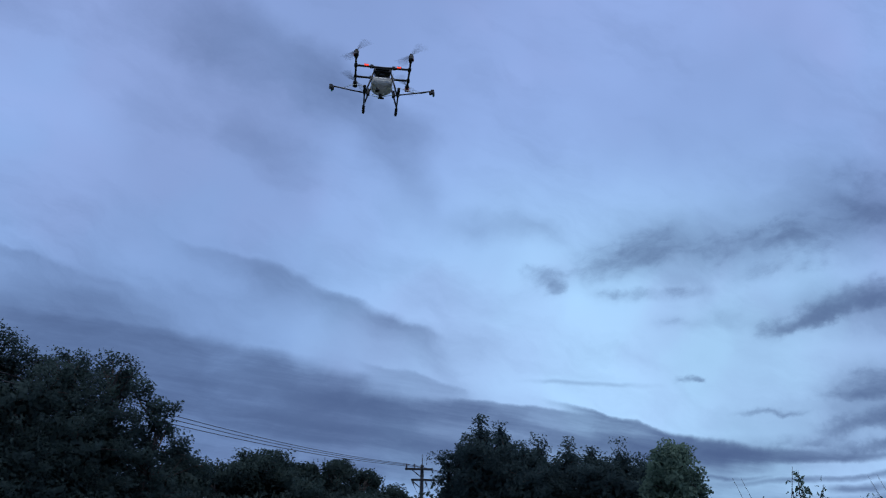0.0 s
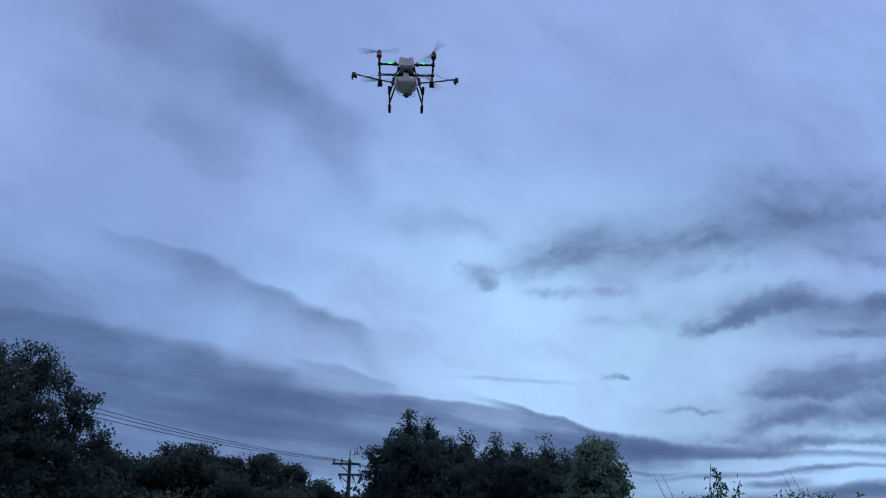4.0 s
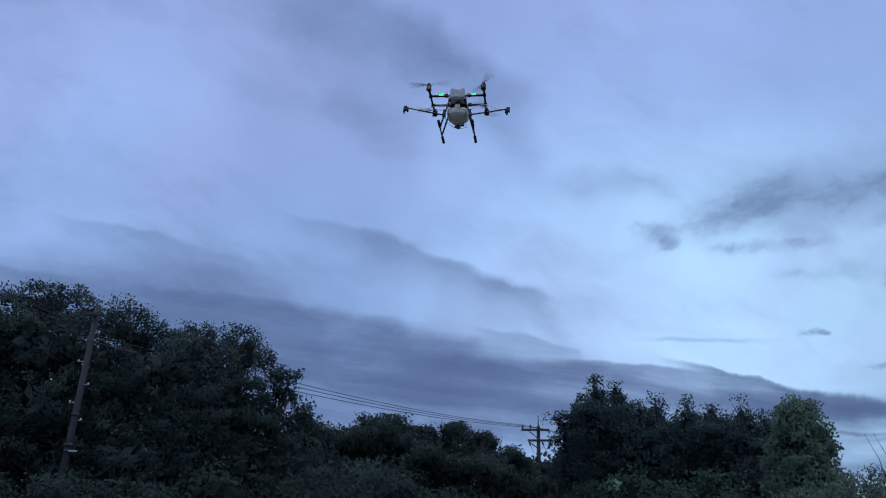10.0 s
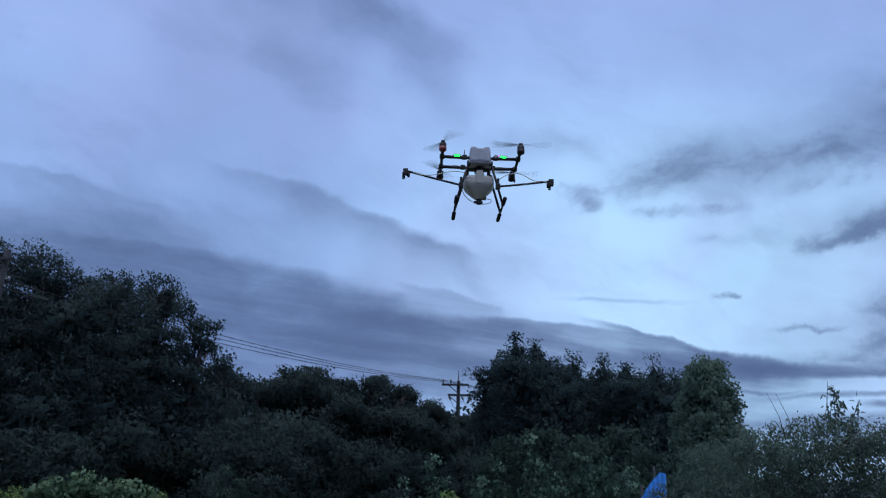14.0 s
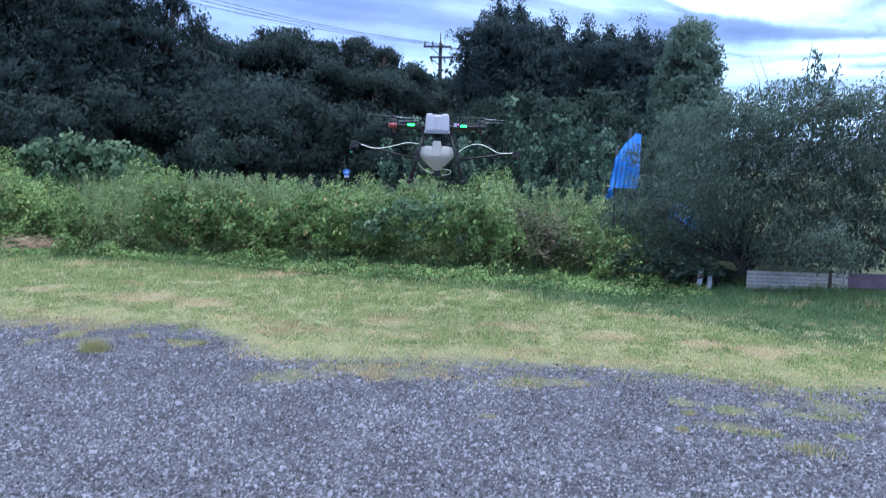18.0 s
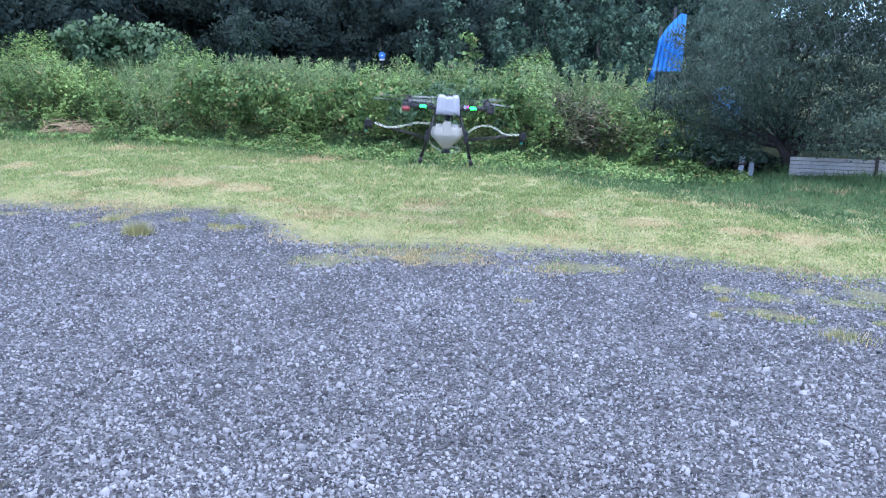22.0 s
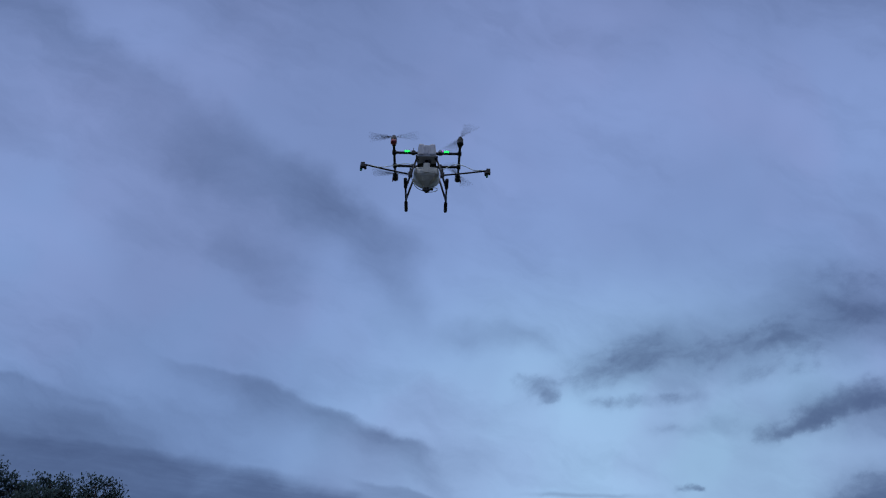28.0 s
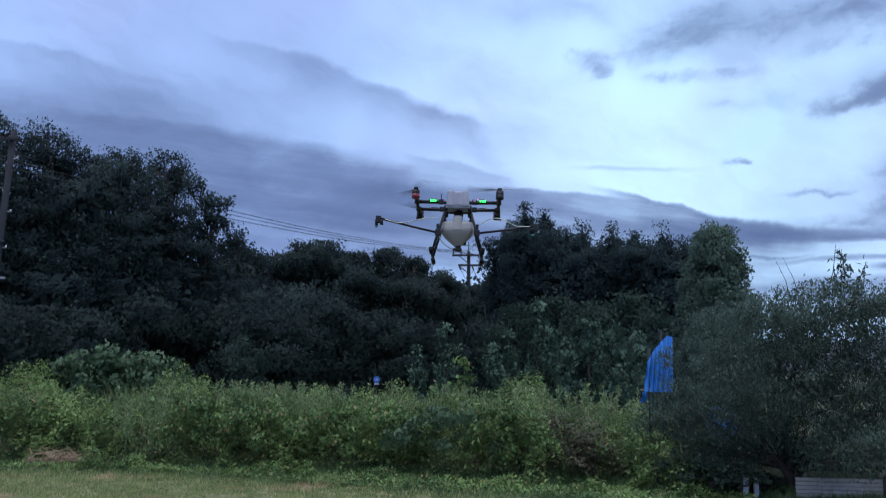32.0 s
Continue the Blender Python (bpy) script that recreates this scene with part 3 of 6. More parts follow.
def box(bm, centre, size, bevel=0.0, turn=(0, 0, 0), taper=1.0):
    made = bmesh.ops.create_cube(bm, size=1)["verts"]
    for v in made:
        k = taper if v.co.z < 0 else 1.0
        v.co = Vector((v.co.x * size[0] * k, v.co.y * size[1] * k, v.co.z * size[2]))
    if bevel:
        edges = {e for v in made for e in v.link_edges}
        got = bmesh.ops.bevel(bm, geom=list(edges), offset=bevel, segments=2, affect="EDGES", profile=0.6)
        made = list({v for f in got["faces"] for v in f.verts} | {v for v in made if v.is_valid})
    bmesh.ops.transform(bm, matrix=pose(*centre, *turn), verts=made)
    return made


def tube_arrays(points, radii, sides=6):
    """A tapered tube along points, as vertices and quads (its ends drawn in to a tip)."""
    pts = np.asarray(points, float)
    rad = np.broadcast_to(np.asarray(radii, float), (len(pts),))
    d = np.gradient(pts, axis=0)
    d /= np.linalg.norm(d, axis=1)[:, None] + 1e-9
    ref = np.where(np.abs(d[:, 2:3]) > 0.9, (1.0, 0, 0), (0, 0, 1.0))
    a = np.cross(d, ref)
    a /= np.linalg.norm(a, axis=1)[:, None]
    b = np.cross(d, a)
    pts = np.concatenate([pts[:1], pts, pts[-1:]])
    a, b, rad = np.concatenate([a[:1], a, a[-1:]]), np.concatenate([b[:1], b, b[-1:]]), np.concatenate([[1e-4], rad, [1e-4]])
    ang = np.arange(sides) * 2 * np.pi / sides
    v = pts[:, None] + rad[:, None, None] * (np.cos(ang)[None, :, None] * a[:, None] + np.sin(ang)[None, :, None] * b[:, None])
    n = len(pts)
    i, j = np.meshgrid(np.arange(n - 1), np.arange(sides), indexing="ij")
    j2 = (j + 1) % sides
    q = np.stack([i * sides + j, i * sides + j2, (i + 1) * sides + j2, (i + 1) * sides + j], -1).reshape(-1, 4)
    return v.reshape(-1, 3), q


def tubes_mesh(name, runs, mat, sides=6):
    vs, qs, n = [], [], 0
    for points, radii in runs:
        v, q = tube_arrays(points, radii, sides)
        vs.append(v)
        qs.append(q + n)
        n += len(v)
    return mesh_of(name, np.concatenate(vs), np.concatenate(qs), mat, smooth=True)


def leaf_arrays(rng, at, length, width=0.5, droop=0.3, spread=1.0, upright=0.0, flat=0.0):
    """One folded leaf, two triangles, at each place."""
    n = len(at)
    a = rng.normal(size=(n, 3)) * spread
    a[:, 2] += upright - droop
    a /= np.linalg.norm(a, axis=1)[:, None]
    s = np.cross(a, rng.normal(size=(n, 3)))
    if flat:
        # blades spread level, so that they lie in tiers
        a[:, 2] *= 1 - 0.7 * flat
        a /= np.linalg.norm(a, axis=1)[:, None]
        s = np.cross(a, np.array((0, 0, 1.0)) + rng.normal(0, 0.45 * (1.3 - flat), (n, 3)))
    s /= np.linalg.norm(s, axis=1)[:, None]
    f = np.cross(a, s)
    L = (length * rng.uniform(0.6, 1.25, n))[:, None]
    w = L * width * rng.uniform(0.75, 1.15, n)[:, None] / 2
    at = np.asarray(at)
    v = np.stack([at, at + a * L * 0.45 + s * w + f * L * 0.08, at + a * L, at + a * L * 0.45 - s * w + f * L * 0.08], 1)
    k = np.arange(n)[:, None] * 4
    tri = np.stack([k + (0, 1, 2), k + (0, 2, 3)], 1).reshape(-1, 3)
    return v.reshape(-1, 3), tri


def lay_leaves(me, v, f, facing, own=0.22, up=0.05):
    """Leaves shade by the clump that they hang in as well as by their own tilt. facing: outward direction, a leaf."""
    tri = v[f[::2]]
    leaf = np.cross(tri[:, 1] - tri[:, 0], tri[:, 2] - tri[:, 0])
    leaf /= np.linalg.norm(leaf, axis=1)[:, None] + 1e-9
    out = facing / (np.linalg.norm(facing, axis=1)[:, None] + 1e-9) + (0, 0, up)
    leaf *= np.where((leaf * out).sum(1) < 0, -1, 1)[:, None]
    n = out * (1 - own) + leaf * own
    n /= np.linalg.norm(n, axis=1)[:, None] + 1e-9
    turned = np.repeat((np.cross(tri[:, 1] - tri[:, 0], tri[:, 2] - tri[:, 0]) * out).sum(1) < 0, 2)
    if turned.any():
        me.loops.foreach_set("vertex_index", np.where(turned[:, None], f[:, ::-1], f).astype(np.int32).ravel())
        me.update(calc_edges=True)
    me.normals_split_custom_set_from_vertices(np.repeat(n, 4, axis=0).tolist())


def ball(rng, n):
    d = rng.normal(size=(n, 3))
    return d / np.linalg.norm(d, axis=1)[:, None]


def spot(az, el, away):
    """A place by bearing and height angle as seen from the standing point."""
    a, e = radians(az), radians(el)
    return np.array([away * math.sin(a), away * math.cos(a), EYE + away * math.tan(e)])


def bank_line(x):
    """Where the weed bank begins, across the lot."""
    return 12.3 - 0.30 * x - 0.010 * x * x


def ground_height(x, y):
    s = np.clip((y - bank_line(x)) / 1.6, 0, 1)
    s = s * s * (3 - 2 * s)
    fade = np.clip((7.0 - x) / 3.5, 0.0, 1.0)
    return 0.42 * s * fade + 0.012 * np.sin(x * 1.3 + y * 0.7) * np.clip((y - 7) / 2, 0, 1)


# ---- ground ----
def build_ground():
    xs = np.concatenate([-np.geomspace(1600, 14, 26), np.linspace(-13.5, 13.5, 109), np.geomspace(14, 1600, 26)])
    ys = np.concatenate([-np.geomspace(1600, 3, 22), np.linspace(-2.5, 22, 99), np.geomspace(23, 2500, 34)])
    X, Y = np.meshgrid(xs, ys, indexing="ij")
    v = np.stack([X, Y, ground_height(X, Y)], -1).reshape(-1, 3)
    n, m = len(xs), len(ys)
    i, j = np.meshgrid(np.arange(n - 1), np.arange(m - 1), indexing="ij")
    q = np.stack([i * m + j, (i + 1) * m + j, (i + 1) * m + j + 1, i * m + j + 1], -1).reshape(-1, 4)
    ob = new("ground", mesh_of("ground", v, q, GROUND, smooth=True))
    tagged(ob, "grey gravel lot giving way to yellowing grass and dark soil, with painted tree shade", "ground", kind="structure")


def rim_of_gravel(x):
    def smooth(lo, hi, a, b):
        s = np.clip((x - lo) / (hi - lo), 0, 1)
        return a + (b - a) * s * s * (3 - 2 * s)
    return smooth(-2.6, -1.3, 8.15, 6.85) + smooth(0.9, 3.0, 0.0, -0.6)


def in_patch(x, y, patches=TURF_PATCHES):
    """How deep a place lies in one of the patches: 1 at its middle, 0 at its rim."""
    best = np.zeros_like(x)
    for px, py, rx, ry, ang in patches:
        c, s = math.cos(radians(ang)), math.sin(radians(ang))
        u, w = (x - px) * c + (y - py) * s, (y - py) * c - (x - px) * s
        best = np.maximum(best, 1 - np.hypot(u / (rx * 1.3), w / (ry * 1.4)))
    return best


def build_gravel():
    """Loose crushed stone on the lot, strewn to fit the camera's view, densest near where one stands."""
    rng = seeded(11)
    # a stone: a lopsided block with a broken top, its underside buried
    around = np.arange(3) * 2 * np.pi / 3
    block = np.concatenate([np.stack([1.15 * np.cos(around), 1.15 * np.sin(around), 0 * around - 0.5], -1), np.stack([0.8 * np.cos(around + 0.5), 0.8 * np.sin(around + 0.5), 0 * around + 0.75], -1)])
    tri = np.array([(3, 4, 5), (0, 1, 3), (1, 4, 3), (1, 2, 4), (2, 5, 4), (2, 0, 5), (0, 3, 5)])
    n = 104000
    y = 1.9 + 6.3 * rng.random(n * 3) ** 1.45 - 0.5 * np.abs(rng.normal(0, 1, n * 3)) * (rng.random(n * 3) < 0.3)
    # past the view's edges they thin out slowly behind and to the sides
    y = np.where(rng.random(n * 3) < 0.11, 2.9 - np.abs(rng.normal(0, 1.6, n * 3)), y)
    x = (rng.random(n * 3) * 2 - 1) * (np.maximum(y, 1.2) * 0.58 + 0.4 + np.abs(rng.normal(0, 1.3, n * 3)) * (rng.random(n * 3) < 0.4))
    keep = (y < rim_of_gravel(x) + 0.02 + rng.normal(0, 0.09, n * 3)) & (in_patch(x, y) < rng.uniform(0.1, 0.7, n * 3))
    x, y = x[keep][:n], y[keep][:n]
    n = len(x)
    size = 0.0038 + 0.0046 * rng.random(n) ** 1.8 + (rng.random(n) < 0.035) * rng.uniform(0.002, 0.009, n)
    v = block[None] * (1 + rng.normal(0, 0.22, (n, 6, 1))) + rng.normal(0, 0.2, (n, 6, 3))
    v = v * rng.uniform(0.7, 1.6, (n, 1, 3)) * (1, 1, 0.9) * size[:, None, None]
    ang = rng.random(n) * 2 * np.pi
    c, s = np.cos(ang)[:, None], np.sin(ang)[:, None]
    v = np.stack([v[..., 0] * c - v[..., 1] * s, v[..., 0] * s + v[..., 1] * c, v[..., 2]], -1)
    v += np.stack([x, y, size * 0.3], -1)[:, None]
    f = (np.arange(n)[:, None, None] * 6 + tri[None]).reshape(-1, 3)
    ob = new("gravel", mesh_of("gravel", v.reshape(-1, 3), f, STONE))
    tagged(ob, "loose grey crushed stone on the part of the lot in view", "gravel", kind="stuff")


def build_grass():
    """Short turf between the gravel and the bank, thin and strawy near the stones."""
    rng = seeded(12)
    n = 800000
    y = 4.6 + 10.5 * rng.random(n) ** 1.15
    x = (rng.random(n) * 2 - 1) * (y * 0.60 + 0.6 + np.abs(rng.normal(0, 0.8, n)))
    clump = np.array([noise.noise((a * 1.3, b * 1.3, 3.0)) for a, b in zip(x[::1], y[::1])])
    tufty = np.array([noise.noise((a * 4.5, b * 3.2, 7.0)) + 0.6 * noise.noise((a * 11, b * 8, 17.0)) for a, b in zip(x, y)])
    edge = y - rim_of_gravel(x) + 0.5 * clump + 0.35 * tufty + rng.normal(0, 0.12, n)
    patch = in_patch(x, y)
    patch = np.where(patch > 0.03, patch + rng.normal(0, 0.12, n), 0)
    inside = ((edge > -0.25) & (y < bank_line(x) + 0.6) & (rng.random(n) < 0.22 + 0.75 * np.clip((edge + 0.3) / 1.3, 0, 1) + 0.2 * clump) & (tufty + rng.normal(0, 0.4, n) > -0.15)) | ((patch > 0.2) & (tufty + rng.normal(0, 0.3, n) > 0.27))
    x, y, edge, clump = x[inside], y[inside], edge[inside], clump[inside]
    z = ground_height(x, y)
    h = (0.014 + 0.016 * np.clip(edge / 3.5, 0, 1)) * rng.uniform(0.5, 1.6, len(x)) * (1 + 0.5 * clump)
    straw = in_patch(x, y, STRAW_PATCHES)
    tall = np.clip((y - bank_line(x) + 1.3) / 1.4, 0, 1)
    h *= (1 + 3.0 * tall * rng.random(len(x))) * (1 - 0.5 * np.clip(straw * 2, 0, 1))
    a = rng.random(len(x)) * 2 * np.pi
    w = rng.uniform(0.004, 0.009, len(x))
    side = np.stack([np.cos(a) * w, np.sin(a) * w, 0 * a], -1)
    lean = np.stack([rng.normal(0, 0.45, len(x)) * h, rng.normal(0, 0.45, len(x)) * h, h], -1)
    base = np.stack([x, y, z - 0.004], -1)
    v = np.stack([base - side, base + side, base + lean], 1).reshape(-1, 3)
    f = np.arange(len(v)).reshape(-1, 3)
    worn = np.array([noise.noise((a * 0.9, b * 1.9, 31.0)) + 0.4 * noise.noise((a * 3.0, b * 5.0, 37.0)) for a, b in zip(x, y)])
    dry = (clump * 0.4 + 0.9 * worn + 1.3 * np.clip(straw + 0.5 * worn, 0, 1) * (straw > 0) + rng.normal(0, 0.22, len(x)) - 0.55 * np.clip(edge / 2.2, 0, 1) + 0.12 * (edge < 0.25)) > 0.06
    # tree shade put into the blade colour, reaching farther out to the right
    lush_shade = ~dry & (y - bank_line(x) + np.interp(x, (-3, 0.5, 3.5), (0.5, 1.2, 2.9)) + 0.5 * clump + rng.normal(0, 0.35, len(x)) > 0)
    for name, mat, pick, label in (("lush_shade_grass", LUSH_SHADE_LEAF, lush_shade, "lush grass along the foot of the bank, darkened for tree shade"), ("grass", GRASS_LEAF, ~dry & ~lush_shade, "short green and yellowing mown grass"), ("dry_grass", STRAW, dry, "withered straw-coloured grass in patches")):
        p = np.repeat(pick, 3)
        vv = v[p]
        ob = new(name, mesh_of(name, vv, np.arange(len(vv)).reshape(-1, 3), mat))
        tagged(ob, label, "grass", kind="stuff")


def build_tufts():
    """Single tufts that stand out in the gravel."""
    spots = ((-23.4, -12.2, 0.20, 0.16), (23.99, -17.4, 0.26, 0.10), (23.1, -17.2, 0.16, 0.06), (-16.8, -12.1, 0.12, 0.06), (-18.5, -11.9, 0.12, 0.05), (-17.5, -11.0, 0.2, 0.08), (-20.6, -11.5, 0.16, 0.08), (-24.8, -11.2, 0.2, 0.08),
             (2.7, -17.0, 0.12, 0.03), (16.2, -15.9, 0.08, 0.05), (15.8, -16.9, 0.08, 0.04))
    rng = seeded(13)
    blades = []
    for az, el, wide, tall in spots:
        away = EYE / math.tan(radians(-el))
        c = spot(az, 0, away)
        n = 520 if tall > 0.1 else 150
        off = rng.normal(0, wide / 4.2, (n, 2)) * (1.2, 0.8)
        base = np.stack([off[:, 0], off[:, 1], 0 * off[:, 0] - 0.003], -1)
        h = tall * rng.uniform(0.35, 1.1, n) * np.exp(-(off ** 2).sum(1) / wide ** 2)
        a = rng.random(n) * 6.283
        side = np.stack([np.cos(a), np.sin(a), 0 * a], -1) * 0.0024
        lean = np.stack([off[:, 0] * 0.8 * h / wide + rng.normal(0, 0.26, n) * h, rng.normal(0, 0.26, n) * h, h], -1)
        v = np.stack([base - side, base + side, base + lean], 1).reshape(-1, 3)
        blades.append(v + (c[0], c[1], 0))
    v = np.concatenate(blades)
    ob = new("grass_tufts", mesh_of("grass_tufts", v, np.arange(len(v)).reshape(-1, 3), TUFT_LEAF))
    tagged(ob, "yellowing grass tufts growing in the gravel", "grass tuft", kind="stuff")


# ---- trees ----
def grow(name, base, lobes, mat, rng, label, category="tree", leaf=0.2, width=0.55, clump=0.4, per=45, density=9.0, trunk=0.16, droop=0.3, group="", limbs=True,
         shell=0.55, twig=0.02, core=50, spray=0.36, core_min=0.0, twigs=14, flat=0.0, own=0.25):
    """A tree: tapered trunk, limbs to every lobe of the crown, and leaves in ragged clumps. lobes: (x, y, z, rx, ry, rz)."""
    base = np.asarray(base, float)
    tree = thing(name, base, label, category, group)
    at, runs, inner, inner_size, facing_at, facing_in = [], [], [], [], [], []
    top = max(l[2] for l in lobes)
    cx = np.mean([l[0] for l in lobes]), np.mean([l[1] for l in lobes])
    crown_low = min(l[2] - l[5] for l in lobes)
    spine = [np.zeros(3)]
    steps = 6
    for k in range(1, steps + 1):
        f = k / steps
        p = np.array([(cx[0] - base[0]) * f * 0.8, (cx[1] - base[1]) * f * 0.8, (top - base[2]) * f * 0.86])
        spine.append(p + rng.normal(0, 0.05, 3) * (1, 1, 0) * f * 2)
    spine = np.array(spine)
    runs.append((spine, trunk * np.linspace(1.25, 0.2, len(spine)) ** 1.1))
    limb_runs, boughs = [], []
    for x, y, z, rx, ry, rz in lobes:
        c = np.array([x, y, z]) - base
        r = np.array([rx, ry, rz])
        area = (rx * ry + ry * rz + rx * rz) / 3 * 4
        n = max(4, int(area * density))
        d = ball(rng, n)
        q = c + d * r * (shell + (1.08 - shell) * rng.random((n, 1)) ** 0.6)
        q = q[q[:, 2] > 0.15] if (q[:, 2] > 0.15).any() else np.abs(q)
        start = spine[np.argmin(np.abs(spine[:, 2] - max(0.3, c[2] - 0.9 * rz - 1.0)))]
        mid = (start + c) / 2 + rng.normal(0, 0.12, 3) + (0, 0, 0.15 * rz)
        boughs.append((np.array([start, mid, c]), np.array([trunk * 0.36, trunk * 0.2, trunk * 0.06])))
        for p in q[:: max(1, len(q) // twigs)]:
            limb_runs.append((np.array([c, (c + p) / 2 + rng.normal(0, 0.05, 3), p]), np.array([twig, twig * 0.7, twig * 0.3])))
        for p in q:
            k = rng.integers(int(per * 0.5), int(per * 1.4) + 1)
            near = rng.normal(0, 1, (k, 3)).clip(-1.35, 1.35) * clump * rng.uniform(0.3, 0.62) * (1, 1, 0.75)
            at.append(p + near)
            facing_at.append((p - c) / r + 0.8 * near / clump)
        # larger sprays fill the inside of the lobe
        k = int(core * (rx + ry + rz)) if rx >= core_min else 0
        inner.append(c + ball(rng, k) * r * 0.62 * rng.random((k, 1)) ** 0.5)
        inner_size.append(np.full(k, spray * (rx + rz) / 2))
        facing_in.append((inner[-1] - c) / r)
    at, facing = np.concatenate(at), np.concatenate(facing_at)
    ok = at[:, 2] + base[2] > 0.1
    at, facing = at[ok], facing[ok]
    size = np.full(len(at), leaf)
    if core:
        deep = np.concatenate(inner)
        ok = deep[:, 2] + base[2] > 0.25
        at, size = np.concatenate([at, deep[ok]]), np.concatenate([size, np.concatenate(inner_size)[ok]])
        facing = np.concatenate([facing, np.concatenate(facing_in)[ok]])
    v, f = leaf_arrays(rng, at, size, width, droop, flat=flat)
    piece("trunk", tubes_mesh("trunk", runs, BARK, 8), tree)
    if limbs:
        for bough in boughs:
            piece("limb", tubes_mesh("limb", [bough], BARK, 5), tree)
        tagged(piece("twig_work", tubes_mesh("twig_work", limb_runs, BARK, 4), tree), kind="stuff")
    crown = mesh_of("crown", v, f, mat, smooth=True)
    lay_leaves(crown, v, f, facing, own)
    piece("crown", crown, tree)
    return tree


def broad_lobes(az, top, away, half, rng, low=0.12, rows=5, flat=0.8, heads=0):
    """Lobes of a full crown that reaches from its top nearly down to the ground, as at a wood's edge."""
    c = spot(az, top, away)
    h = c[2]
    w = away * math.tan(radians(half))
    r = w * 0.62
    out = [(c[0], c[1], h - r * 0.8, r, r, r * 0.8), (c[0] - w * 0.45, c[1] + 0.2, h - r * 1.15, r * 0.85, r * 0.85, r * 0.7), (c[0] + w * 0.45, c[1], h - r * 1.25, r * 0.85, r * 0.85, r * 0.7)]
    if heads:
        out[0] = (c[0], c[1], h - r * 1.25, r, r, r * 0.7)
        for k in range(heads):
            a = (k + 0.5) / heads * 2 - 1
            s = r * rng.uniform(0.30, 0.5)
            out.append((c[0] + a * w * 1.05, c[1] + rng.normal(0, 0.5), h - s - w * 0.42 * a * a - rng.uniform(0.0, 0.35), s, s, s * 0.85))
    for k in range(rows):
        z = h * (1 - (k + 0.85) / (rows + 0.6)) - 0.2
        if z < h * low:
            break
        for side in (-0.85, 0.0, 0.85):
            s = w * rng.uniform(0.55, 0.85)
            out.append((c[0] + side * w + rng.normal(0, 0.25), c[1] - abs(rng.normal(0, 0.6)) - 0.25 * k, max(z + rng.normal(0, 0.3), 0.5), s, s, s * flat))
    return (c[0], c[1], 0.0), out


